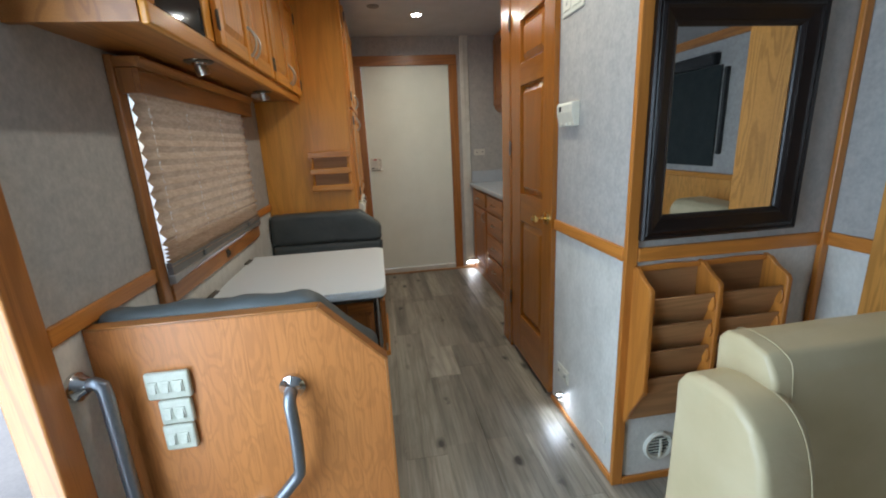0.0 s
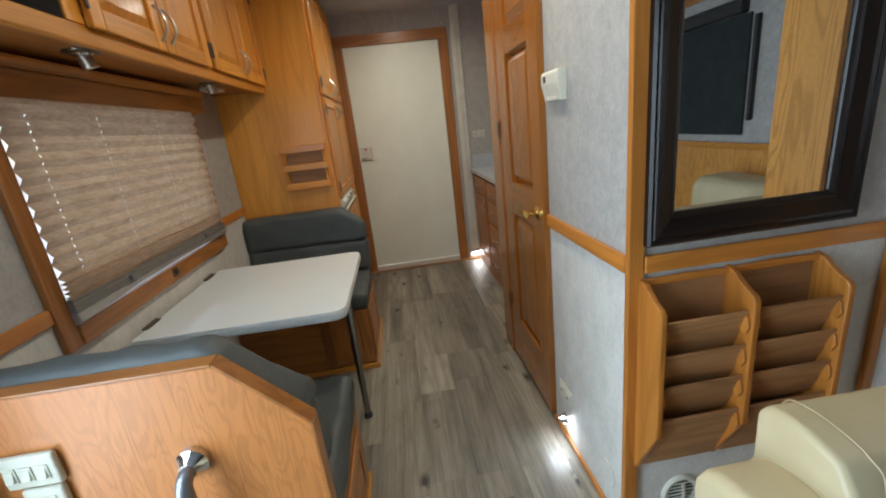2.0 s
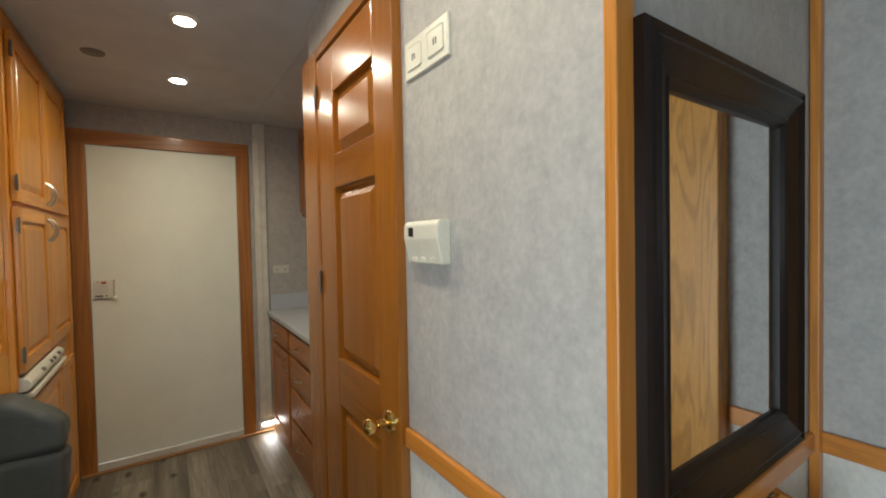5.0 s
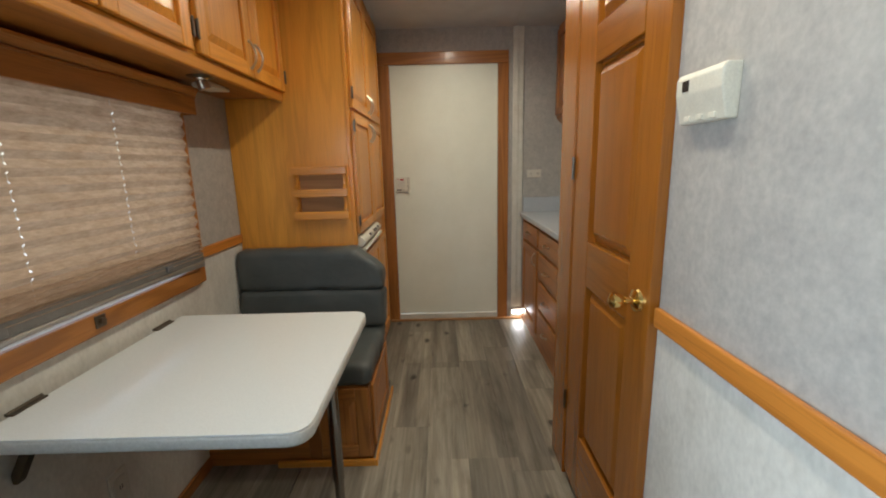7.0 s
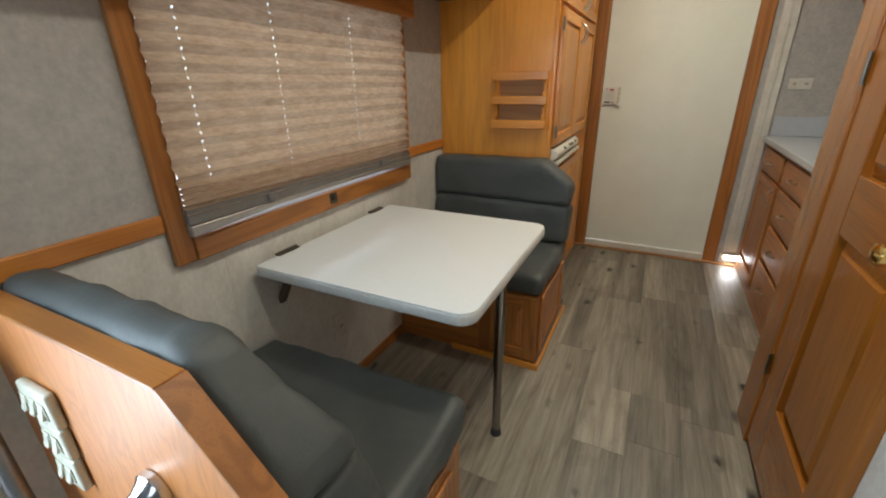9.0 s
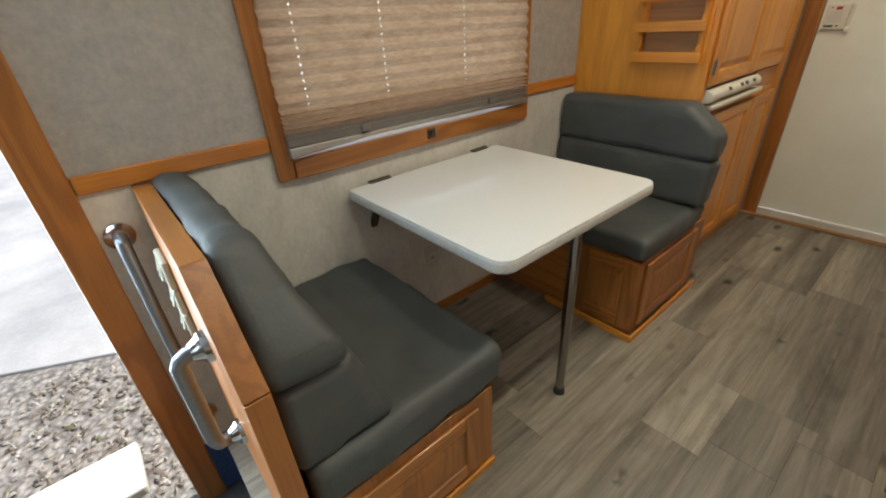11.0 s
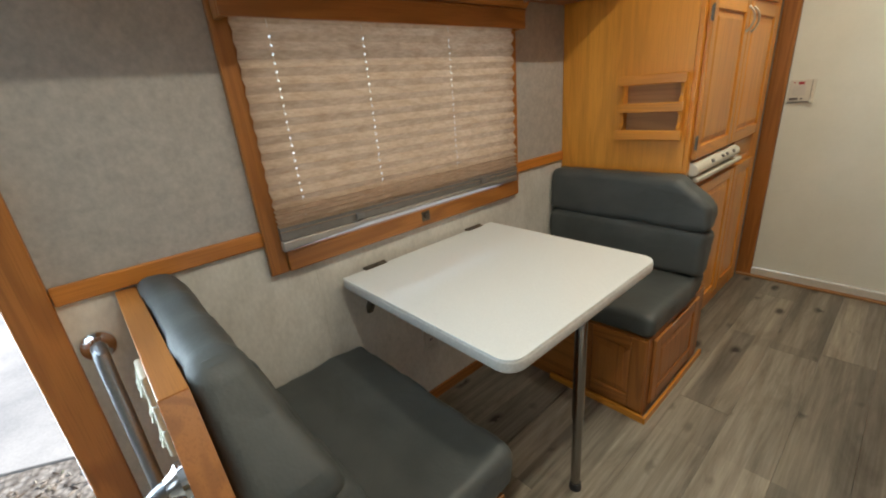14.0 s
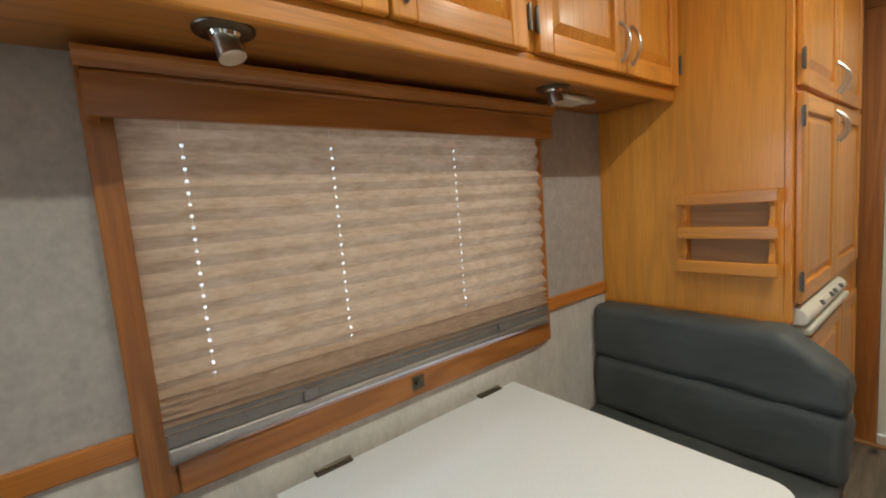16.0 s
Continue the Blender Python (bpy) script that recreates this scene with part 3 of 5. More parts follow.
for y0, y1, z0, z1 in ((1.855, 1.868, 0.88, 1.56), (2.942, 2.955, 0.88, 1.56), (1.868, 2.942, 0.88, 0.893), (1.868, 2.942, 1.547, 1.56)):
    box(XL - T + 0.001, XL - 0.036, y0, y1, z0, z1, bm=bm)
part("window_sash", bm, DARK_PL, win, "thin black window sash")
g = part("pane", box(XL - 0.049, XL - 0.045, 1.868, 2.942, 0.893, 1.547), GLASS, win)
g.visible_shadow = False
val = thing("valance", "deep brown oak valance box above the window shade", "valance", (XL, 2.38, 1.50))
VX = XL + 0.022
part("front_board", box(VX + 0.046, VX + 0.062, 1.812, 2.975, 1.512, 1.584, 0.002), OAK_DEEP["y"], val)
for y in (1.812, 2.959):
    part("return", box(VX + 0.001, VX + 0.0455, y, y + 0.016, 1.512, 1.584, 0.002), OAK_DEEP["z"], val)
part("crown", prism([(0.0, 1.585), (0.064, 1.585), (0.067, 1.591), (0.072, 1.596), (0.077, 1.605), (0.077, 1.614), (0.0, 1.614)], lambda u, v, w: (VX + u, w, v), 1.806, 2.981, 0.001), OAK_DEEP["y"], val)
part("bead", tube([(VX + 0.063, 1.812, 1.578), (VX + 0.063, 2.975, 1.578)], 0.0035, 8), OAK_DEEP["y"], val, "", True)
CORDS = ((1.939, 1.030), (2.229, 1.030), (2.591, 1.034))
shade = thing("pleated_shade", "tan pleated window shade, lowered and backlit by daylight", "window shade", (XL + 0.03, 2.4, 0.894))
bm = bmesh.new()
zs, z = [], 1.552
i = 0
while z > 0.938:
    zs.append((z, i % 2))
    low = max(0.0, min(1.0, (1.050 - z) / 0.040))
    z -= 0.0222 * (1 - 0.68 * low)
    i += 1
SY0, SY1 = 1.846, 2.953
regular = [SY0 + (SY1 - SY0) * j / 26 for j in range(27)]
cols = sorted([y for y in regular if all(abs(y - c) > 0.008 for c, zb in CORDS)] + [c + d for c, zb in CORDS for d in (-0.0028, 0.0028)])
rows_ = []
for z, odd in zs:
    tilt = -0.014 * (1.552 - z) / 0.6
    row = []
    for y in cols:
        f = (y - SY0) / (SY1 - SY0)
        wav = 0.0013 * noise.noise(Vector((y * 5.0, z * 30.0, 0.0)))
        row.append(bm.verts.new((XL + 0.0262 + (0.0142 + 0.006 * (z < 1.045) if odd else 0.0) + wav, y, z + 1.4 * wav - (1 - f) * tilt)))
    rows_.append(row)
for k, (a, b) in enumerate(zip(rows_, rows_[1:])):
    for j in range(len(cols) - 1):
        mid = (cols[j] + cols[j + 1]) / 2
        if any(abs(mid - c) < 0.0012 and zb < zs[k][0] < 1.495 for c, zb in CORDS):
            u0 = [a[j].co.lerp(b[j].co, t) for t in (0.37, 0.65)]
            u1 = [a[j + 1].co.lerp(b[j + 1].co, t) for t in (0.37, 0.65)]
            p, q, r, s_ = (bm.verts.new(v) for v in (u0[0], u1[0], u1[1], u0[1]))
            bm.faces.new((a[j], a[j + 1], q, p))
            bm.faces.new((s_, r, b[j + 1], b[j]))
            continue
        bm.faces.new((a[j], a[j + 1], b[j + 1], b[j]))
part("fabric", bm, SHADE, shade)
part("bottom_rail", prism([(1.847, 0.925), (2.954, 0.922), (2.954, 0.957), (1.847, 0.969)], fx, 0.0245, 0.044, 0.003, 2), RAIL_DARK, shade, "dark taupe bottom rail")
part("rail_lip", prism([(1.847, 0.8925), (1.95, 0.899), (2.15, 0.9085), (2.45, 0.9095), (2.70, 0.9075), (2.954, 0.894), (2.954, 0.9215), (1.847, 0.9245)], fx, 0.0223, 0.047, 0.005, 3), LIP, shade, "satin metal lower lip of the rail", True)
part("window_sill", box(XL - 0.034, XL + 0.012, 1.868, 2.942, 0.8805, 0.8885, 0.002), WHITE_TRIM, win, "white sunlit sill behind the shade")
for y, zb in CORDS:
    part("cord", tube([(XL + 0.032, y, 1.53), (XL + 0.032, y, zb - 0.06)], 0.0007, 5), PLASTIC, shade, "thin pale lift cord")
for y, zc in ((2.114, 0.930), (2.717, 0.929)):
    part("clip", box(XL + 0.045, XL + 0.058, y - 0.016, y + 0.016, zc, zc + 0.024, 0.005), GREY_RAIL, shade, "small grey clip")
ltc = thing("window_latch", "small metal latch on the window frame", "latch", (XL + 0.022, 2.408, 0.842))
part("plate", box(XL + 0.0268, XL + 0.0305, 2.388, 2.428, 0.842, 0.880, 0.002), STEEL, ltc)
part("knob", tube([(XL + 0.0305, 2.408, 0.861), (XL + 0.040, 2.408, 0.861)], 0.010, 14), STEEL, ltc, smooth=True)

# ---- overhead cabinets ----
XU = 0.085
UB = 1.615
oc = thing("overhead_cabinet", "honey oak overhead cabinet row above the dinette window", "cabinet", (-0.06, 2.4, UB))
UP = 1.632
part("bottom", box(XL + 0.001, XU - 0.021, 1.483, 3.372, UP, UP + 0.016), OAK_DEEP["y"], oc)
# end panel's shade is put into its colour with the deeper oak
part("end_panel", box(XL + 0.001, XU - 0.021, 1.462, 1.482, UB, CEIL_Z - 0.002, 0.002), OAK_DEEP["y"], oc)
ff = on_px(XU - 0.02)
bm = bmesh.new()
slab(ff, 1.462, 3.374, UB - 0.004, UB + 0.045, 0.0, 0.020, 0.005, bm)
slab(ff, 1.462, 3.374, 2.215, CEIL_Z - 0.002, 0.0, 0.020, 0.004, bm)
part("face_rail", bm, OAK["y"], oc)
for y0, y1 in ((1.462, 1.506), (1.815, 1.880), (2.592, 2.642), (3.358, 3.374)):
    part("face_stile", slab(ff, y0, y1, UB + 0.046, 2.214, 0.0, 0.0195, 0.003), OAK["z"], oc)
fd = on_px(XU + 0.0005)
for u0, u1, hu, hg in ((1.876, 2.236, 2.212, 1.872), (2.243, 2.597, 2.270, 2.604), (2.636, 3.020, 2.992, 2.630), (3.027, 3.364, 3.052, 3.369)):
    panel_door(oc, fd, u0, u1, 1.656, 2.19, "z", handle=(hu, 1.685, 1.788), hinges=[(hg, 1.725), (hg, 2.12)])
part("back_shadow_board", box(XL + 0.002, XL + 0.006, 1.51, 3.36, UP + 0.018, 2.28), OAK["y"], oc)
mw = thing("microwave", "built-in black glass microwave in the overhead cabinet", "microwave", (0.0, 1.66, UB + 0.03))
part("body", box(XL + 0.02, XU - 0.022, 1.512, 1.812, 1.662, 2.20), DARK_PL, mw)
part("door", slab(on_px(XU - 0.020), 1.507, 1.813, 1.660, 2.212, 0.0, 0.016, 0.004), GLOSS_BLACK, mw, "glossy black glass door")
part("handle", pull(on_px(XU - 0.004), 1.60, 1.72, 2.05, 0.0, 0.006, 0.02), CHROME, mw, "slim chrome handle", True)


def eyeball(x, y):
    e = thing("puck_light", "chrome swivel spotlight under the overhead cabinet", "spotlight", (x, y, UP), "spotlights under the cabinet")
    part("flange", tube([(x, y, UP - 0.0005), (x, y, UP - 0.004), (x, y, UP - 0.008)], 0.04, 28, None, [0.047, 0.046, 0.038]), STEEL, e, "dark chrome flange", True)
    part("collar", tube([(x, y, UP - 0.008), (x, y, UP - 0.013)], 0.024, 22, None, [0.026, 0.023]), CHROME, e, smooth=True)
    part("head", tube([(x, y, UP - 0.013), (x + 0.004, y + 0.003, UP - 0.030), (x + 0.008, y + 0.006, UP - 0.045), (x + 0.0081, y + 0.0061, UP - 0.0455)], 0.018, 22, None, [0.019, 0.0205, 0.0215, 0.018]), NICKEL, e, "nickel cylinder head", True)


eyeball(-0.017, 2.000)
eyeball(-0.022, 2.846)
det = thing("ceiling_detector", "flat white plastic detector under the cabinet", "detector", (-0.065, 3.0, UP - 0.025))
part("body", box(-0.105, -0.030, 2.925, 3.050, UP - 0.022, UP - 0.001, 0.008), PLASTIC, det)
part("tab", box(-0.080, -0.050, 3.051, 3.115, UP - 0.012, UP - 0.001, 0.003), PLASTIC, det)

# ---- tall pantry cabinet with range ----
PY, PX = 3.382, 0.40
pn = thing("pantry_cabinet", "tall honey oak pantry cabinet beside the dinette", "cabinet", (0.1, 3.95, 0.0))
part("side_panel", box(XL + 0.002, PX - 0.02, PY, PY + 0.018, 0.889, CEIL_Z - 0.002), VENEER_WARM, pn)
part("side_panel", box(XL + 0.002, PX - 0.02, PY + 0.075, PY + 0.095, 0.0, 0.88), OAK["z"], pn)
part("ledge", box(XL + 0.002, PX - 0.004, PY - 0.004, PY + 0.075, 0.872, 0.8885, 0.003), OAK["x"], pn)
fp = on_px(PX - 0.02)
for y0, y1, z0, z1 in ((PY, PY + 0.03, 0.889, 2.286), (3.872, 3.892, 0.93, 2.286), (4.365, 4.50, 0.0, 2.286), (PY + 0.075, PY + 0.11, 0.0, 0.84), (4.02, 4.05, 0.08, 0.84)):
    part("face_stile", slab(fp, y0, y1, z0, z1, 0.0, 0.020, 0.003), OAK["z"], pn)
for z0, z1, y0, y1 in ((0.932, 0.955, PY + 0.031, 4.364), (1.558, 1.592, PY + 0.031, 4.364), (2.205, 2.286, PY + 0.031, 4.364), (0.0, 0.08, PY + 0.111, 4.364), (0.80, 0.838, PY + 0.111, 4.364)):
    part("face_rail", slab(fp, y0, y1, z0, z1, 0.0, 0.019, 0.003), OAK["y"], pn)
fpd = on_px(PX + 0.0005)
for z0, z1, h0, h1 in ((0.945, 1.566, 1.44, 1.54), (1.584, 2.21, 1.605, 1.705)):
    panel_door(pn, fpd, PY + 0.022, 3.876, z0, z1, "z", handle=(3.845, h0, h1), hinges=[(PY + 0.014, z0 + 0.07), (PY + 0.014, z1 - 0.07)])
    panel_door(pn, fpd, 3.886, 4.372, z0, z1, "z", handle=(3.918, h0, h1))
panel_door(pn, fpd, PY + 0.10, 4.026, 0.085, 0.81, "z")
panel_door(pn, fpd, 4.042, 4.372, 0.085, 0.81, "z")
part("inner_back", box(XL + 0.003, PX - 0.03, 4.50, 4.515, 0.0, 2.28), OAK["z"], pn)
part("face_rail", slab(fp, 4.031, 4.364, 0.839, 0.931, 0.0, 0.019, 0.003), OAK["y"], pn)
part("vent_slot", box(PX + 0.0005, PX + 0.006, 4.12, 4.22, 0.22, 0.27, 0.002), DARK_PL, pn)
rg = thing("range", "white rounded range front with small grey knobs", "stove", (0.36, 3.7, 0.84))
part("control_panel", prism([(-0.01, 0.872), (0.018, 0.872), (0.031, 0.880), (0.036, 0.894), (0.033, 0.908), (0.022, 0.920), (0.006, 0.928), (-0.01, 0.928)], lambda u, v, w: (PX + u, w, v), PY + 0.035, 4.01, 0.004), PLASTIC, rg)
part("body", box(PX - 0.45, PX - 0.011, PY + 0.10, 4.01, 0.842, 0.931), PLASTIC, rg)
part("top_lip", box(PX - 0.012, PX + 0.036, PY + 0.05, 4.06, 0.842, 0.862, 0.005), PLASTIC, rg)
for y in (3.60, 3.74, 3.80, 3.90):
    part("knob", tube([(PX + 0.024, y, 0.906), (PX + 0.038, y, 0.914)], 0.0085, 12), GREY_RAIL, rg, smooth=True)

rack = thing("spice_rack", "small honey oak two-tier spice rack on the pantry side", "rack", (0.215, PY - 0.03, 1.045))
fr = on_my(PY)
for u in (0.110, 0.352):
    part("side", prism([(0.0, 1.036), (0.045, 1.036), (0.045, 1.082), (0.032, 1.100), (0.034, 1.135), (0.045, 1.150), (0.045, 1.190), (0.032, 1.208), (0.034, 1.246), (0.045, 1.262), (0.045, 1.294), (0.0, 1.294)],
         lambda u_, v, w: (w, PY - u_, v), u, u + 0.015, 0.002), OAK["z"], rack)
for z0, z1 in ((1.034, 1.074), (1.148, 1.187), (1.259, 1.298)):
    part("slat", slab(fr, 0.101, 0.379, z0, z1, 0.0455, 0.056, 0.003), OAK["x"], rack)
for z in (1.038, 1.150):
    part("shelf", slab(fr, 0.1255, 0.3515, z, z + 0.010, 0.0, 0.045), OAK["x"], rack)
part("back", slab(fr, 0.1255, 0.3515, 1.05, 1.262, 0.0, 0.003), OAK_DULL, rack)

# ---- end wall: white door, frame, latch, sill ----
dr = thing("door_1", "closed cream white flush door in an oak frame", "door", (0.89, YF, 0.0), kind="structure")
part("leaf", box(0.477, 1.302, YF - 0.004, YF + 0.036, 0.058, 2.034, 0.002), WHITE_DOOR, dr)
fy = on_my(YF)
part("door_frame", slab(fy, 0.392, 0.475, 0.0, 2.036, 0.0, 0.016, 0.004), OAK_DEEP["z"], dr)
part("door_frame", slab(fy, 1.304, 1.385, 0.0, 2.036, 0.0, 0.016, 0.004), OAK_DEEP["z"], dr)
part("door_frame", slab(fy, 0.392, 1.385, 2.037, 2.125, 0.0, 0.016, 0.004), OAK_DEEP["x"], dr)
part("sill", slab(fy, 0.477, 1.302, 0.012, 0.056, 0.0, 0.022, 0.004), WHITE_TRIM, dr, "aged cream threshold strip")
part("sill", slab(fy, 0.40, 1.50, 0.0, 0.012, 0.0, 0.045, 0.003), OAK_DULL, dr, "pale wooden floor strip")
lt = thing("door_latch", "white plastic paddle latch on the door", "door handle", (0.54, YF, 1.08))
fl_ = on_my(YF - 0.004)
part("plate", slab(fl_, 0.488, 0.585, 1.086, 1.200, 0.0, 0.007, 0.003), PLASTIC, lt)
part("recess", slab(fl_, 0.505, 0.562, 1.118, 1.172, 0.0072, 0.0085, 0.0), WHITE_TRIM, lt)
part("border", slab(fl_, 0.488, 0.585, 1.082, 1.0855, 0.0, 0.012, 0.0), GREY_RAIL, lt, "grey lower lip")
part("paddle", prism([(0.0, 1.075), (0.034, 1.075), (0.030, 1.090), (0.014, 1.100), (0.012, 1.200), (0.0, 1.200)], lambda u, v, w: (w, YF - 0.005 - u, v), 0.588, 0.604, 0.003), PLASTIC, lt)
part("paddle_shadow_gap", slab(fl_, 0.5855, 0.5875, 1.086, 1.200, 0.0, 0.004), DARK_PL, lt)
part("red_mark", slab(fl_, 0.527, 0.553, 1.176, 1.190, 0.0072, 0.0085), RED, lt)
part("red_mark", slab(fl_, 0.506, 0.514, 1.184, 1.190, 0.0072, 0.0085), RED, lt)
part("print", slab(fl_, 0.497, 0.535, 1.096, 1.106, 0.0072, 0.0085), INK, lt)
part("print", slab(fl_, 0.545, 0.556, 1.098, 1.104, 0.0072, 0.0085), INK, lt)
single("pilaster", slab(fy, 1.418, 1.500, 0.10, CEIL_Z, 0.0, 0.018, 0.006), WHITE_TRIM, "aged white vertical cover strip", "trim", kind="structure")
single("pilaster", slab(fy, 1.440, 1.462, 0.10, CEIL_Z, 0.019, 0.026, 0.003), WHITE_TRIM, "narrow ridge of the white cover strip", "trim", kind="structure")

# ---- galley counter ----
gb = thing("base_cabinet", "deep oak galley base cabinet with drawers", "cabinet", (1.8, 3.75, 0.0))
GX = 1.505
part("body", box(GX + 0.02, XR - 0.004, 2.94, YF - 0.004, 0.07, 0.865), OAK_DEEP["y"], gb)
part("toe_kick", box(GX + 0.005, XR - 0.004, 2.95, YF - 0.01, 0.0, 0.069), OAK_DEEP["y"], gb)
fg = on_mx(GX + 0.0195)
part("face", slab(fg, 2.94, YF - 0.004, 0.07, 0.865, 0.0, 0.010), OAK_DEEP["z"], gb)
fgd = on_mx(GX + 0.009)
for u0, u1 in ((4.02, 4.50), (3.50, 3.97), (2.98, 3.45)):
    d = part("drawer", slab(fgd, u0, u1, 0.715, 0.845, 0.0, 0.018, 0.005), OAK_DEEP["y"], gb)
    part("handle", pull(lambda u, v, w: (GX - 0.009 - w, v, u), 0.78, (u0 + u1) / 2 - 0.045, (u0 + u1) / 2 + 0.045, 0.0), NICKEL, d, "arched nickel pull", True)
panel_door(gb, fgd, 4.02, 4.50, 0.09, 0.69, "z", wood=OAK_DEEP, handle=(4.06, 0.58, 0.67))
for z0, z1 in ((0.515, 0.69), (0.315, 0.49), (0.09, 0.29)):
    d = part("drawer", slab(fgd, 3.50, 3.97, z0, z1, 0.0, 0.018, 0.005), OAK_DEEP["y"], gb)
    part("handle", pull(lambda u, v, w: (GX - 0.009 - w, v, u), (z0 + z1) / 2, 3.69, 3.78, 0.0), NICKEL, d, "arched nickel pull", True)
panel_door(gb, fgd, 2.98, 3.45, 0.09, 0.69, "z", wood=OAK_DEEP)
ct = thing("countertop", "blue-grey speckled laminate galley worktop", "countertop", (1.8, 3.75, 0.867))
part("top", box(1.482, XR - 0.003, 2.94, YF - 0.003, 0.867, 0.903, 0.006), COUNTER, ct)
part("backsplash", box(1.510, XR - 0.003, YF - 0.018, YF - 0.002, 0.9035, 1.02, 0.003), COUNTER, ct)
part("backsplash", box(XR - 0.019, XR - 0.003, 2.94, YF - 0.019, 0.9035, 1.02, 0.003), COUNTER, ct)
wc = thing("wall_cabinet", "deep oak overhead galley cabinet with rounded lower edge", "cabinet", (1.95, 3.75, 1.58))
part("body", prism([(1.80, 1.58), (2.12, 1.58), (2.12, 2.286), (1.76, 2.286), (1.76, 1.62)], lambda u, v, w: (u, w, v), 2.94, YF - 0.004, 0.006), OAK_DEEP["z"], wc)
for u0, u1 in ((4.06, 4.55), (3.54, 4.02), (3.02, 3.50)):
    panel_door(wc, on_mx(1.7595), u0, u1, 1.64, 2.24, "z", wood=OAK_DEEP, handle=(u0 + 0.035, 1.67, 1.77))


def wall_socket(name, label, to, u, v, w, h, mat=None, slots=2):
    s = thing(name, label, "outlet", to(u, v - h / 2, 0.0))
    part("plate", slab(to, u - w / 2, u + w / 2, v - h / 2, v + h / 2, 0.0, 0.007, 0.003), mat or PLASTIC, s)
    for i in range(slots):
        c = u + (i - (slots - 1) / 2) * w / slots
        part("receptacle", slab(to, c - w / slots * 0.34, c + w / slots * 0.34, v - h * 0.30, v + h * 0.30, 0.007, 0.010, 0.003), mat or PLASTIC, s)
        bm = slab(to, c - 0.006, c - 0.003, v - 0.007, v + 0.007, 0.0095, 0.0108)
        slab(to, c + 0.003, c + 0.006, v - 0.007, v + 0.007, 0.0095, 0.0108, 0.0, bm)
        part("slots", bm, DARK_PL, s, "dark outlet slots")
    return s


wall_socket("outlet", "ivory outlet plate on the galley end wall", on_my(YF), 1.594, 1.206, 0.115, 0.062, WHITE_TRIM)
cl = thing("courtesy_light", "small lit floor light in the galley corner", "lamp", (1.46, YF, 0.02))
part("body", slab(fy, 1.405, 1.60, 0.012, 0.075, 0.0, 0.02, 0.004), WHITE_TRIM, cl)
part("lens", slab(fy, 1.43, 1.52, 0.045, 0.070, 0.0205, 0.024, 0.001), LED, cl, "glowing white lens")
area_lamp("courtesy_light_beam", (1.475, YF - 0.03, 0.07), (1.46, YF - 0.12, 0.0), 0.08, 0.03, 0.25, (0.92, 0.96, 1.0))

# ---- bathroom door ----
bd = thing("door_2", "closed honey oak panel door with a brass knob", "door", (XB, 2.5, 0.0), kind="structure")
fb = on_mx(XB)
LY0, LY1 = 2.168, 2.757
for u0, u1 in ((LY0, 2.285), (2.602, LY1)):
    part("stile", slab(fb, u0, u1, 0.03, 2.055, -0.012, 0.024, 0.003), OAK_DOOR["z"], bd)
for v0, v1 in ((0.03, 0.285), (0.870, 1.026), (1.590, 1.700), (1.905, 2.055)):
    part("rail", slab(fb, 2.2855, 2.6015, v0, v1, -0.012, 0.0235, 0.003), OAK_DOOR["y"], bd)
for v0, v1 in ((0.285, 0.870), (1.026, 1.590), (1.700, 1.905)):
    part("panel", raised_panel(fb, 2.2855, 2.6015, v0, v1, 0.000, 0.019, 0.040), OAK_DOOR["z"], bd)
part("casing", slab(fb, 2.760, 2.925, 0.0, 2.10, -0.03, 0.030, 0.005), OAK_DOOR["z"], bd)
part("casing", slab(fb, LY0, 2.759, 2.062, 2.10, 0.0, 0.030, 0.004), OAK_DOOR["y"], bd)
for z in (0.35, 1.27, 1.93):
    part("hinge", tube([(XB - 0.031, 2.758, z - 0.04), (XB - 0.031, 2.758, z + 0.04)], 0.005, 8), STEEL, bd, "dark hinge barrel", True)
kx = XB - 0.024
part("handle", tube([(kx, 2.225, 0.947), (kx - 0.008, 2.225, 0.947), (kx - 0.013, 2.225, 0.947), (kx - 0.014, 2.225, 0.947), (kx - 0.032, 2.225, 0.947), (kx - 0.040, 2.225, 0.947), (kx - 0.055, 2.225, 0.947), (kx - 0.066, 2.225, 0.947), (kx - 0.072, 2.225, 0.947)],
     0.02, 20, None, [0.030, 0.028, 0.018, 0.010, 0.010, 0.017, 0.023, 0.020, 0.010]), BRASS, bd, "polished brass knob", True)

# ---- fittings on the bathroom wall ----
th = thing("thermostat", "ivory wall thermostat with a small display", "thermostat", (XB, 2.04, 1.36))
part("body", prism([(0.0, 1.362), (0.022, 1.362), (0.026, 1.382), (0.034, 1.416), (0.034, 1.446), (0.028, 1.456), (0.0, 1.456)], lambda u, v, w: (XB - u, w, v), 1.968, 2.110, 0.003), PLASTIC, th)
part("display", slab(on_mx(XB - 0.0342), 2.066, 2.086, 1.422, 1.442, 0.0, 0.0012), DARK_PL, th, "small dark display")
for y in (2.000, 2.038, 2.076):
    part("button", box(XB - 0.0275, XB - 0.022, y - 0.009, y + 0.009, 1.366, 1.376, 0.001), PLASTIC, th)
wall_socket("outlet", "ivory double outlet high on the bathroom wall", on_mx(XB), 2.045, 1.832, 0.18, 0.088)
wall_socket("outlet", "cream outlet plate low on the bathroom wall", on_mx(XB), 2.045, 0.215, 0.12, 0.07, PLASTIC, 2)
c2 = thing("step_light", "chrome dome step light near the floor", "lamp", (XB, 2.053, 0.06))
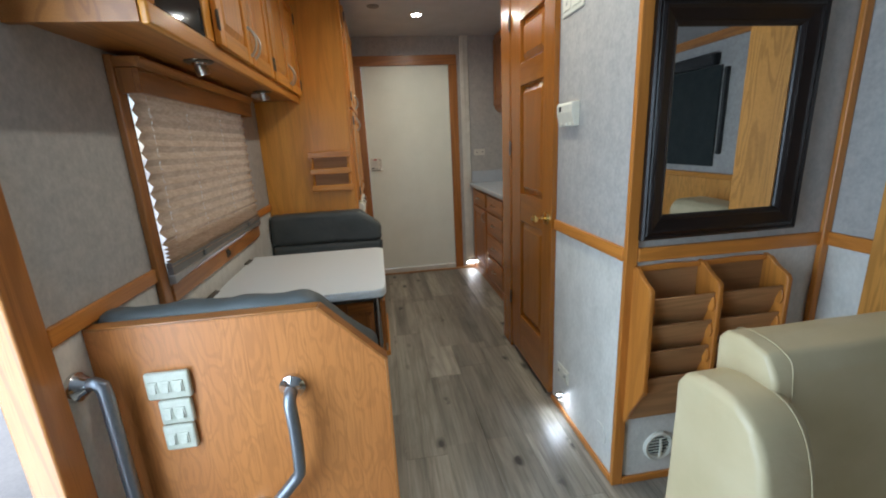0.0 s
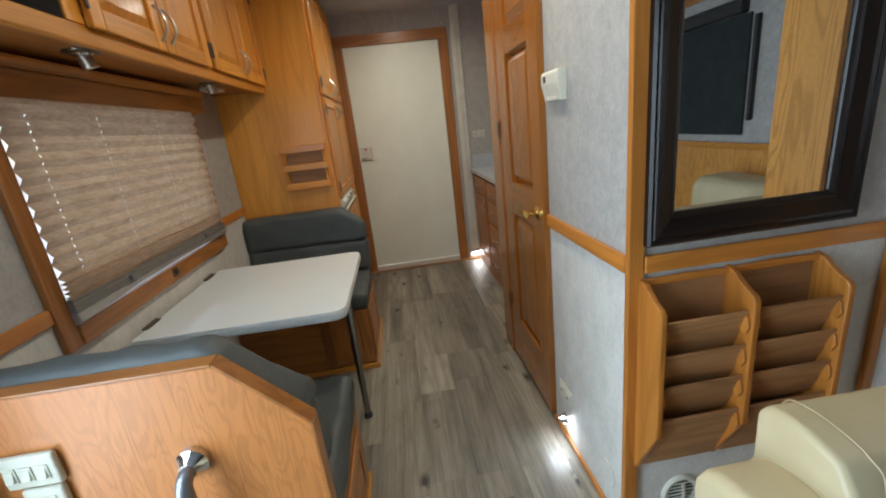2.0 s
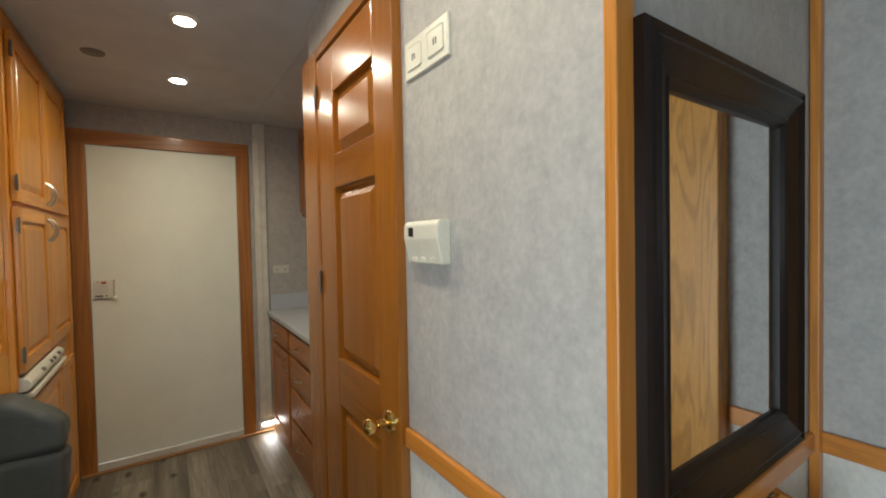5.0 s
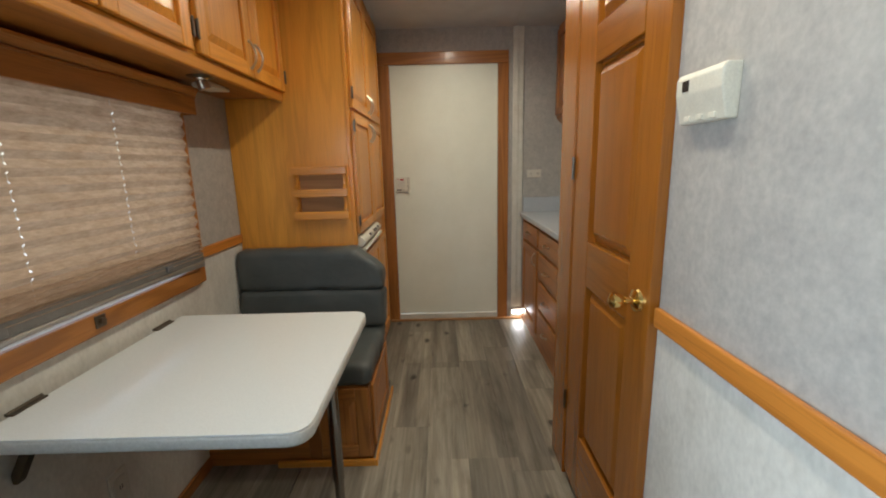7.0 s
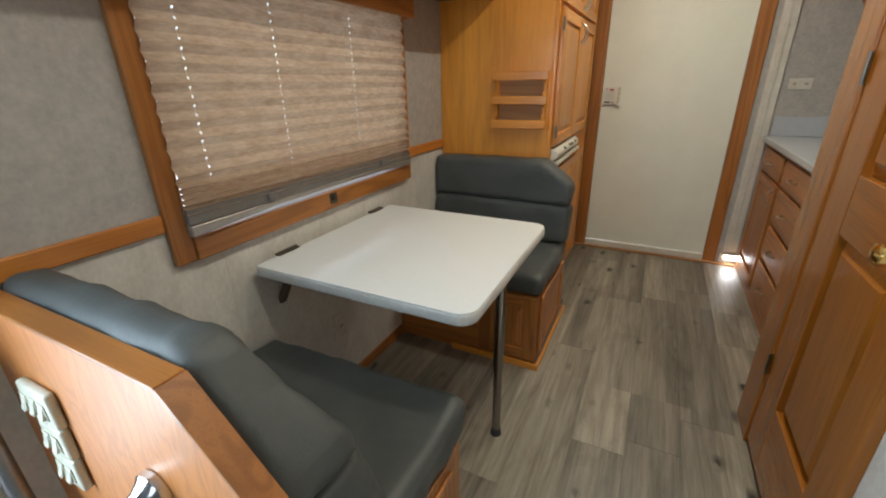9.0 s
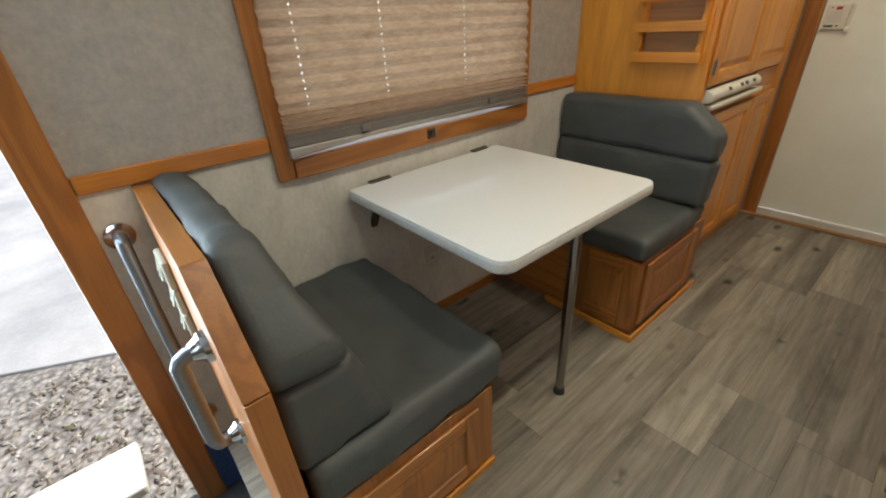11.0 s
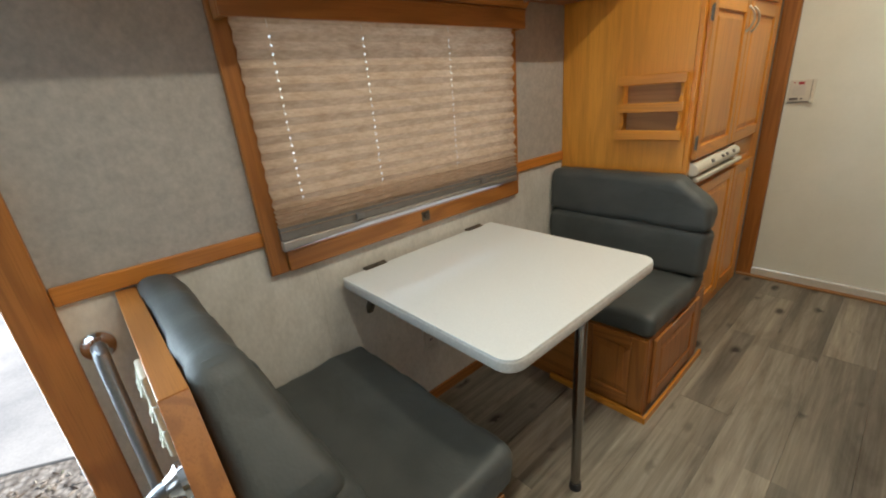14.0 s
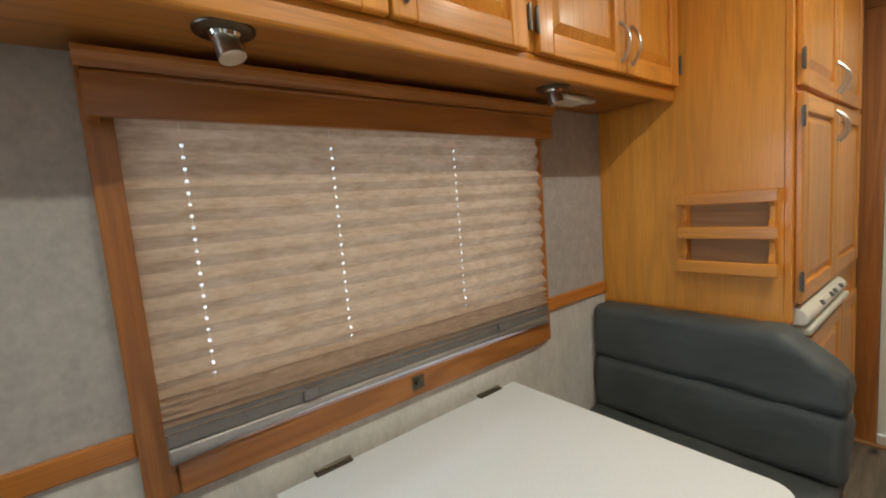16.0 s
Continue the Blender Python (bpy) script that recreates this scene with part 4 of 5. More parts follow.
part("base", tube([(XB - 0.0005, 2.053, 0.085), (XB - 0.006, 2.053, 0.085)], 0.024, 18), CHROME, c2, smooth=True)
part("dome", tube([(XB - 0.006, 2.053, 0.085), (XB - 0.02, 2.053, 0.085), (XB - 0.030, 2.053, 0.085), (XB - 0.034, 2.053, 0.085)], 0.02, 18, None, [0.019, 0.017, 0.011, 0.004]), CHROME, c2, smooth=True)
part("lens", tube([(XB - 0.012, 2.053, 0.067), (XB - 0.014, 2.053, 0.064)], 0.006, 12), LED, c2, "lit lens under the dome")
area_lamp("step_light_beam", (XB - 0.035, 2.045, 0.115), (XB - 0.12, 1.88, 0.0), 0.06, 0.03, 0.5, (0.80, 0.90, 1.0))
pb = thing("blank_plate", "round white cover plate low on the bathroom wall", "cover plate", (XB, 1.697, 0.11))
part("plate", tube([(XB - 0.0005, 1.697, 0.152), (XB - 0.005, 1.697, 0.152)], 0.045, 28), WALL_LOW, pb, smooth=True)

# ---- mirror and magazine rack in the alcove ----
mr_ = thing("wall_mirror", "wall mirror in a wide espresso moulded frame", "mirror", (1.675, 1.59, 0.98))
MX0, MX1, MZ0, MZ1 = 1.385, 1.962, 0.980, 1.700
prof = [(0.0, 0.0), (0.0, 0.026), (0.006, 0.032), (0.014, 0.026), (0.018, 0.030), (0.026, 0.034), (0.034, 0.029), (0.062, 0.020), (0.066, 0.022), (0.072, 0.018), (0.078, 0.012), (0.080, 0.0)]


def mitred(a, b, inward):
    """One mitred side of a moulded frame from corner a to b (u, v), the profile running inward."""
    bm = bmesh.new()
    d = (Vector(b) - Vector(a)).normalized()
    n = Vector(inward)
    ra = [bm.verts.new(on_my(1.588)(*(Vector(a) + n * p + d * p), h)) for p, h in prof]
    rb = [bm.verts.new(on_my(1.588)(*(Vector(b) + n * p - d * p), h)) for p, h in prof]
    k = len(prof)
    for i in range(k):
        bm.faces.new((ra[i], ra[(i + 1) % k], rb[(i + 1) % k], rb[i]))
    bm.faces.new(ra[::-1])
    bm.faces.new(rb)
    return bm


for a, b, n in (((MX0, MZ0), (MX1, MZ0), (0, 1)), ((MX1, MZ0), (MX1, MZ1), (-1, 0)), ((MX1, MZ1), (MX0, MZ1), (0, -1)), ((MX0, MZ1), (MX0, MZ0), (1, 0))):
    part("frame_side", mitred(a, b, n), ESPRESSO, mr_)
part("glass", slab(on_my(1.588), MX0 + 0.078, MX1 - 0.078, MZ0 + 0.078, MZ1 - 0.078, 0.0, 0.006), MIRROR, mr_, "clear mirror glass")

mg = thing("magazine_rack", "honey oak two-bay magazine rack with eight pockets", "magazine rack", (1.63, 1.585, 0.285))
side = [(0.0, 0.30), (0.0, 0.893), (0.030, 0.885), (0.050, 0.868), (0.075, 0.852), (0.100, 0.840), (0.108, 0.825), (0.108, 0.470), (0.012, 0.285)]
bays = ((1.377, 1.394), (1.622, 1.640), (1.880, 1.898))
for x0, x1 in bays:
    part("divider", prism(side, lambda u, v, w: (w, 1.588 - u, v), x0, x1, 0.004), TRIM["z"], mg)
for (a0, a1), (b0, b1) in zip(bays, bays[1:]):
    for k, z in enumerate((0.800, 0.705, 0.612, 0.510)):
        drop = 0.125 if k < 3 else 0.21
        lean = 0.045 if k < 3 else 0.075
        part("pocket_front", prism([(0.088, z), (0.097, z), (0.097 - lean, z - drop), (0.088 - lean, z - drop)], lambda u, v, w: (w, 1.588 - u, v), a1 + 0.0005, b0 - 0.0005, 0.002), OAK_DULL, mg)
    for x in (a1 + 0.0005, b0 - 0.0085):
        for z in (0.800, 0.705, 0.612, 0.510):
            part("cleat", prism([(0.072, z - 0.028), (0.086, z - 0.008), (0.098, z - 0.018), (0.104, z - 0.045), (0.094, z - 0.066), (0.076, z - 0.060)], lambda u, v, w: (w, 1.588 - u, v), x, x + 0.008, 0.002), TRIM["z"], mg)
    part("back", slab(on_my(1.588), a1 + 0.0005, b0 - 0.0005, 0.30, 0.880, 0.0, 0.006), OAK_DULL, mg)
    part("crest", prism([(a1 + 0.0005, 0.872), (b0 - 0.0005, 0.872), (b0 - 0.0005, 0.889), ((a1 + b0) / 2, 0.893), (a1 + 0.0005, 0.889)], on_my(1.588), 0.0065, 0.018, 0.002), TRIM["x"], mg)

vt = thing("floor_vent", "round white louvred vent near the floor", "vent", (1.539, 1.59, 0.085))
VR, VZ = 0.062, 0.146
bm = bmesh.new()
ring = [(VR, 0.0), (VR, 0.007), (VR * 0.90, 0.012), (VR * 0.74, 0.009), (VR * 0.70, 0.0)]
vr = [[bm.verts.new((1.539 + r * math.cos(t), 1.5885 - h, VZ + r * math.sin(t))) for r, h in ring] for t in (2 * math.pi * k / 32 for k in range(32))]
for i in range(32):
    for k in range(5):
        bm.faces.new((vr[i][k], vr[i][(k + 1) % 5], vr[(i + 1) % 32][(k + 1) % 5], vr[(i + 1) % 32][k]))
part("ring", bm, PLASTIC, vt, smooth=True)
part("backing", tube([(1.539, 1.5885, VZ), (1.539, 1.5875, VZ)], VR * 0.70, 24), DARK_PL, vt)
for k in range(6):
    z = VZ + (k - 2.5) * 0.0132
    h = math.sqrt((VR * 0.70) ** 2 - (z - VZ) ** 2)
    part("louvre", prism([(0.001, z - 0.004), (0.006, z - 0.004), (0.012, z + 0.003), (0.006, z + 0.003)], lambda u, v, w: (w, 1.5885 - u, v), 1.539 - h, 1.539 + h), PLASTIC, vt)
part("rib", prism([(-0.006, -0.041), (0.004, -0.041), (0.008, 0.0), (0.004, 0.041), (-0.006, 0.041), (-0.002, 0.0)], lambda u, v, w: (1.539 + u, 1.5765 - w, VZ + v), 0.0, 0.005, 0.001), PLASTIC, vt)

# ---- fascia board of the slide-out, and what the mirror shows ----
single("fascia_board", box(2.068, XR - 0.001, 1.205, 1.400, 0.0, CEIL_Z - 0.002, 0.003), PINE, "broad golden oak fascia board of the slide-out", "trim", kind="structure")

# ---- dinette ----
def rumple(bm, amp, step=0.045):
    """Cuts a padded shape into a grid and lets its skin rise and sink a little, as stuffed covers do."""
    for axis in range(3):
        lo, hi = min(v.co[axis] for v in bm.verts), max(v.co[axis] for v in bm.verts)
        n = int((hi - lo) / step)
        for k in range(1, n):
            co, no = Vector((0, 0, 0)), Vector((0, 0, 0))
            co[axis], no[axis] = lo + (hi - lo) * k / n, 1.0
            bmesh.ops.bisect_plane(bm, geom=bm.verts[:] + bm.edges[:] + bm.faces[:], plane_co=co, plane_no=no, dist=1e-5)
    bmesh.ops.recalc_face_normals(bm, faces=bm.faces)
    bm.normal_update()
    moves = [(v, v.normal.copy() * amp * (noise.noise(v.co * 9.0) + 0.6 * noise.noise(v.co * 23.0))) for v in bm.verts]
    for v, d in moves:
        v.co += d
    return bm


def cushion(name, poly, to, w0, w1, parent, bev=0.028, label=""):
    bm = rumple(prism(poly, to, w0, w1, bev, 4), 0.0095, 0.035)
    return part(name, bm, SLATE, parent, label, True)


tb = thing("dinette_table", "white laminate dinette table on a single folding leg", "table", (0.2, 2.4, 0.0))
TX0, TX1, TY0, TY1, R = -0.180, 0.546, 2.020, 2.772, 0.05
outline = [(TX0, TY0)]
for cx, cy, a0 in ((TX1 - R, TY0 + R, -90), (TX1 - R, TY1 - R, 0)):
    outline += [(cx + R * math.cos(radians(a0 + 15 * k)), cy + R * math.sin(radians(a0 + 15 * k))) for k in range(7)]
outline += [(TX0, TY1)]
up = lambda u, v, w: (u, v, w)
part("top", prism(outline, up, 0.736, 0.740, 0.0015, 2), LAMINATE, tb, "white speckled laminate surface")
grow = lambda p, d: (p[0] + (d if p[0] > 0.3 else 0.0), p[1] + (d if p[1] > 2.4 else -d))
bm = prism([grow(p, 0.002) for p in outline], up, 0.703, 0.7355, 0.007, 3)
part("edging", bm, EDGE, tb, "rounded pale grey edge band", True)
leg = part("leg", tube([(0.491, 2.403, 0.025), (0.491, 2.403, 0.300), (0.491, 2.403, 0.302), (0.491, 2.403, 0.690)], 0.016, 16, None, [0.0155, 0.0155, 0.0185, 0.0185]), LEGM, tb, "dull chrome tube leg", True)
part("foot", tube([(0.491, 2.403, 0.0), (0.491, 2.403, 0.026)], 0.02, 16, None, [0.021, 0.018]), RUBBER, leg, "black rubber foot", True)
part("leg_bracket", box(0.455, 0.527, 2.37, 2.436, 0.688, 0.7025, 0.003), STEEL, tb)
part("knob", tube([(0.491, 2.44, 0.66), (0.491, 2.475, 0.66)], 0.012, 10), DARK_PL, tb, smooth=True)
for y in (2.152, 2.663):
    h = part("hinge", box(TX0 - 0.007, TX0 + 0.012, y - 0.045, y + 0.045, 0.7405, 0.745, 0.001), STEEL, tb, "steel wall hinge")
    part("pin", tube([(TX0 - 0.004, y - 0.045, 0.744), (TX0 - 0.004, y + 0.045, 0.744)], 0.005, 8), STEEL, h, smooth=True)
part("wall_bracket", prism([(0.0, 0.56), (0.012, 0.56), (0.085, 0.69), (0.085, 0.7025), (0.0, 0.7025), (0.0, 0.69), (0.060, 0.69), (0.0, 0.585)], lambda u, v, w: (XL + 0.002 + u, w, v), 2.105, 2.125), STEEL, tb, "dark folding wall bracket")
part("wall_cleat", box(XL + 0.001, XL + 0.022, 2.20, 2.78, 0.66, 0.7025, 0.003), OAK_DEEP["y"], tb)
wall_socket("outlet", "outlet plate on the wall under the table", on_px(XL), 2.383, 0.31, 0.075, 0.115, WHITE_TRIM, 1)

# partition behind the near bench
pt = thing("dinette_partition", "honey oak dinette end panel with a cut corner", "partition", (0.16, 1.46, 0.0))
part("panel", prism([(XL + 0.002, 0.0), (0.530, 0.0), (0.530, 0.732), (0.360, 0.905), (XL + 0.002, 0.905)], on_my(1.480), 0.002, 0.040, 0.0), VENEER, pt, "varnished oak veneer panel")
part("cap", box(XL + 0.002, 0.362, 1.4385, 1.4815, 0.9055, 0.913, 0.002), OAK_DEEP["x"], pt)
part("cap", prism([(0.5305, 0.733), (0.5365, 0.7365), (0.365, 0.913), (0.3605, 0.9055)], on_my(1.480), -0.0015, 0.0415, 0.001), OAK_DEEP["z"], pt)
part("cap", box(0.5305, 0.5375, 1.4385, 1.4815, 0.0, 0.732, 0.002), OAK_DEEP["z"], pt)


def switch_plate(x0, x1, z0, z1, n):
    s = thing("switch_plate", "aged ivory plate with rocker switches on the oak panel", "light switch", ((x0 + x1) / 2, 1.439, z0), "switch plates")
    to = on_my(1.4395)
    part("plate", prism(flat(x0, x1, z0, z1), to, 0.0, 0.017, 0.007, 4), SWITCH, s, "", True)
    pitch = 0.031
    for k in range(n):
        c = (x0 + x1) / 2 - 0.004 + (k - (n - 1) / 2) * pitch
        zc = (z0 + z1) / 2 - 0.002
        r = part("rocker", prism(flat(c - 0.0125, c + 0.0125, zc - 0.017, zc + 0.018), to, 0.0168, 0.0195, 0.0012, 2), SWITCH, s)
        part("toggle", prism([(0.0190, zc - 0.014), (0.0262, zc - 0.013), (0.0225, zc - 0.002), (0.0205, zc + 0.010), (0.0190, zc + 0.013)], lambda u, v, w: (w, 1.4395 - u, v), c - 0.0085, c + 0.0085, 0.0015), SWITCH, r)


switch_plate(-0.090, 0.019, 0.702, 0.780, 3)
switch_plate(-0.070, 0.012, 0.626, 0.698, 2)
switch_plate(-0.074, 0.006, 0.546, 0.622, 2)


def grab_handle(name, label, pts, r, ends, mat):
    g = thing(name, label, "grab handle", pts[0])
    part("bar", tube(pts, r, 16), mat, g, smooth=True)
    for (p, q) in ends:
        p, q = Vector(p), Vector(q)
        f = part("flange", tube([p, p + (q - p) * 0.35, p + (q - p) * 0.6, q], 0.03, 24, None, [0.036, 0.035, 0.026, r * 1.1]), CHROME, g, "round chrome flange", True)
        for k in range(3):
            a = 2 * math.pi * k / 3 + 0.5
            d = (q - p).normalized()
            s1 = d.cross(Vector((0.2, 0.3, 0.9))).normalized()
            s2 = d.cross(s1)
            c = p + (s1 * math.cos(a) + s2 * math.sin(a)) * 0.027
            part("screw", tube([c + d * 0.005, c + d * 0.013], 0.004, 8), STEEL, f)
    return g


hp = [(0.272, 1.420, 0.690), (0.272, 1.398, 0.688), (0.272, 1.384, 0.680)] + [(0.272 + 0.003 * math.sin(math.pi * k / 8), 1.378, 0.668 - 0.20 * k / 8) for k in range(9)]
hp += [(0.270, 1.378, 0.452), (0.258, 1.379, 0.434), (0.240, 1.380, 0.412), (0.190, 1.381, 0.355), (0.160, 1.383, 0.322), (0.148, 1.388, 0.310), (0.140, 1.400, 0.303), (0.138, 1.420, 0.301)]
grab_handle("entry_grab_bar", "bent chrome grab handle on the oak panel", hp, 0.0165, [((0.272, 1.4395, 0.690), (0.272, 1.405, 0.689)), ((0.138, 1.4395, 0.301), (0.138, 1.408, 0.302))], ALU)
rp = [(XL + 0.02, 1.372, 0.795), (XL + 0.045, 1.372, 0.800), (XL + 0.060, 1.372, 0.790)] + [(XL + 0.063, 1.372, 0.77 - 0.62 * k / 6) for k in range(7)] + [(XL + 0.060, 1.372, 0.135), (XL + 0.045, 1.372, 0.12), (XL + 0.02, 1.372, 0.12)]
grab_handle("grab_rail", "long grey metal grab rail beside the entry", rp, 0.0165, [((XL + 0.001, 1.372, 0.795), (XL + 0.035, 1.372, 0.798)), ((XL + 0.001, 1.372, 0.12), (XL + 0.035, 1.372, 0.12))], ALU)

# near bench
b1 = thing("dinette_bench", "slate vinyl dinette bench on an oak box, backed by the panel", "bench", (0.15, 1.75, 0.0), "dinette benches")
part("box_front", box(XL + 0.002, 0.498, 2.000, 2.016, 0.0, 0.335), OAK_DEEP["x"], b1)
part("box_side", box(0.499, 0.515, 1.4825, 2.016, 0.0, 0.335, 0.002), OAK_DEEP["z"], b1)
panel_door(b1, on_px(0.5155), 1.51, 1.955, 0.05, 0.300, "y", w=0.010, rail=0.05, wood=OAK_DEEP, name="side_door")
part("base_strip", box(0.5155, 0.527, 1.4825, 2.02, 0.0, 0.030, 0.003), OAK["y"], b1)
cushion("seat", flat(XL + 0.004, 0.522, 1.500, 2.062), lambda u, v, w: (u, v, w), 0.336, 0.462, b1, 0.03)
lean1 = lambda u, v, w: (u, 1.484 + w * (1.0 + max(0.0, 0.93 - v) * 4.2), v)
cushion("backrest_lower", [(XL + 0.006, 0.455), (0.500, 0.455), (0.505, 0.680), (XL + 0.006, 0.680)], lean1, 0.0, 0.080, b1, 0.028)
cushion("backrest_upper", [(XL + 0.006, 0.672), (0.505, 0.672), (0.508, 0.735), (0.352, 0.917), (0.32, 0.930), (XL + 0.006, 0.930)], lean1, 0.0, 0.080, b1, 0.028)


# far bench
b2 = thing("dinette_bench", "slate vinyl dinette bench on an oak box, against the pantry", "bench", (0.15, 3.1, 0.0), "dinette benches")
# the table's shade is put into the box and door colour as deeper oak
part("box_front", box(XL + 0.002, 0.498, 2.855, 2.871, 0.0, 0.372), OAK_DEEP["x"], b2)
panel_door(b2, on_my(2.8545), 0.24, 0.512, 0.035, 0.365, "z", w=0.012, rail=0.055, wood=OAK_DEEP, name="front_door")
part("box_side", box(0.499, 0.515, 2.855, 3.450, 0.0, 0.372, 0.002), OAK_DEEP["z"], b2)
panel_door(b2, on_px(0.5155), 2.90, 3.36, 0.05, 0.35, "y", w=0.012, rail=0.05, wood=OAK_DEEP, name="side_door")
part("base_strip", box(0.5285, 0.540, 2.828, 3.455, 0.0, 0.030, 0.003), OAK["y"], b2)
part("base_strip", box(0.10, 0.528, 2.828, 2.842, 0.0, 0.030, 0.003), OAK["x"], b2)
cushion("seat", flat(XL + 0.004, 0.530, 2.838, 3.380), lambda u, v, w: (u, v, w), 0.373, 0.475, b2, 0.03)
lean2 = lambda u, v, w: (u, 3.379 - w - max(0.0, 0.70 - v) * 0.08, v)
cushion("backrest_lower", [(XL + 0.006, 0.470), (0.535, 0.470), (0.545, 0.676), (XL + 0.006, 0.684)], lean2, 0.0, 0.105, b2, 0.03)
cushion("backrest_upper", [(XL + 0.006, 0.676), (0.545, 0.668), (0.548, 0.770), (0.500, 0.820), (0.395, 0.892), (XL + 0.006, 0.890)], lean2, 0.0, 0.110, b2, 0.032)

# ---- cream sofa facing the front ----
def flowing(points, n=6):
    """A Catmull-Rom curve through the points."""
    p = [Vector(q) for q in points]
    p = [2 * p[0] - p[1]] + p + [2 * p[-1] - p[-2]]
    out = []
    for a, b, c, d in zip(p, p[1:], p[2:], p[3:]):
        for k in range(n):
            t = k / n
            out.append(0.5 * (2 * b + (c - a) * t + (2 * a - 5 * b + 4 * c - d) * t * t + (3 * b - a - 3 * c + d) * t * t * t))
    return out + [p[-2]]


so = thing("sofa", "cream leather sofa with rounded arms, back to the alcove", "sofa", (1.65, 0.8, 0.0))


def soft(name, poly, to, w0, w1, bev, label=""):
    return part(name, rumple(prism(poly, to, w0, w1, bev, 5), 0.003, 0.06), CREAM, so, label, True)


armp = [(1.095, 0.06), (1.095, 0.785), (1.070, 0.822), (1.01, 0.838), (0.94, 0.834), (0.895, 0.806), (0.865, 0.745), (0.848, 0.66), (0.84, 0.50), (0.84, 0.06)]
soft("arm", armp, lambda u, v, w: (w, u, v), 1.170, 1.285, 0.018)
soft("arm", armp, lambda u, v, w: (w, u, v), 2.27, 2.37, 0.018)
bp = [(1.09, 0.30), (1.09, 0.885), (1.075, 0.906), (1.03, 0.912), (0.975, 0.900), (0.950, 0.86), (0.935, 0.66), (0.925, 0.64), (0.915, 0.45), (0.95, 0.30)]
soft("backrest", bp, lambda u, v, w: (w, u, v), 1.262, 1.76, 0.011)
soft("backrest", bp, lambda u, v, w: (w, u, v), 1.763, 2.26, 0.011)
soft("seat", flat(1.288, 2.265, 0.45, 0.93), lambda u, v, w: (u, v, w), 0.30, 0.46, 0.05)
part("plinth", box(1.20, 2.3, 0.60, 1.08, 0.0, 0.298, 0.01), CREAM, so)
for x in (1.262, 2.292):
    part("piping", tube(flowing([(x, u + 0.0005 * (1 if u > 1.0 else -1), v + 0.001 * (v > 0.7)) for u, v in armp[1:-1]]), 0.0011, 8), CREAM, so, "stitched cream piping along the arm", True)
for x in (1.300, 1.722, 1.800, 2.222):
    part("piping", tube(flowing([(x, u + 0.0005 * (1 if u > 1.0 else -1), v + 0.001 * (v > 0.8)) for u, v in bp[1:7]]), 0.0011, 8), CREAM, so, "stitched cream seam over the backrest", True)

# ---- what stands in the slide-out ----
ds = thing("blackout_blind", "dark rolled blackout shade on the slide-out window", "window shade", (2.79, -0.4, 1.075))
part("fabric", box(2.785, 2.7985, -1.10, 0.262, 1.078, 1.72, 0.002), DARK_CLOTH, ds)
part("cassette", box(2.745, 2.7985, -1.13, 0.235, 1.722, 1.800, 0.012), DARK_PL, ds)
part("side_track", box(2.770, 2.7985, 0.300, 0.322, 1.16, 1.70, 0.003), DARK_PL, ds)
single("wainscot", box(2.775, 2.799, -1.59, 1.20, 0.0, 1.000, 0.003), PINE, "knotty golden wood wainscot in the slide-out", "trim", kind="structure")
single("wainscot_rail", box(2.765, 2.799, -1.59, 1.20, 1.001, 1.035, 0.005), OAK["y"], "oak rail on top of the wainscot", "trim", kind="structure")
so2 = thing("sofa", "cream leather corner seat in the slide-out", "sofa", (2.58, 0.75, 0.0))
part("backrest", rumple(prism([(2.42, 0.30), (2.43, 0.84), (2.47, 0.895), (2.66, 0.90), (2.72, 0.86), (2.73, 0.30)], lambda u, v, w: (u, w, v), 0.34, 1.15, 0.035, 4), 0.004, 0.08), CREAM, so2, "", True)
part("seat", prism(flat(2.385, 2.73, -0.6, 0.335), lambda u, v, w: (u, v, w), 0.12, 0.47, 0.04, 4), CREAM, so2, "", True)
part("plinth", box(2.42, 2.72, -0.55, 1.14, 0.0, 0.125), DARK_IN, so2)
single("slideout_trim", box(XR + T, 2.80, 1.19, 1.204, 1.87, 1.93, 0.004), OAK_DEEP["x"], "oak strip under the slide-out ceiling", "trim", kind="structure")
single("slideout_trim", box(2.785, 2.799, -1.6, 1.189, 1.87, 1.93, 0.004), OAK_DEEP["y"], "oak strip under the slide-out ceiling", "trim", kind="structure")

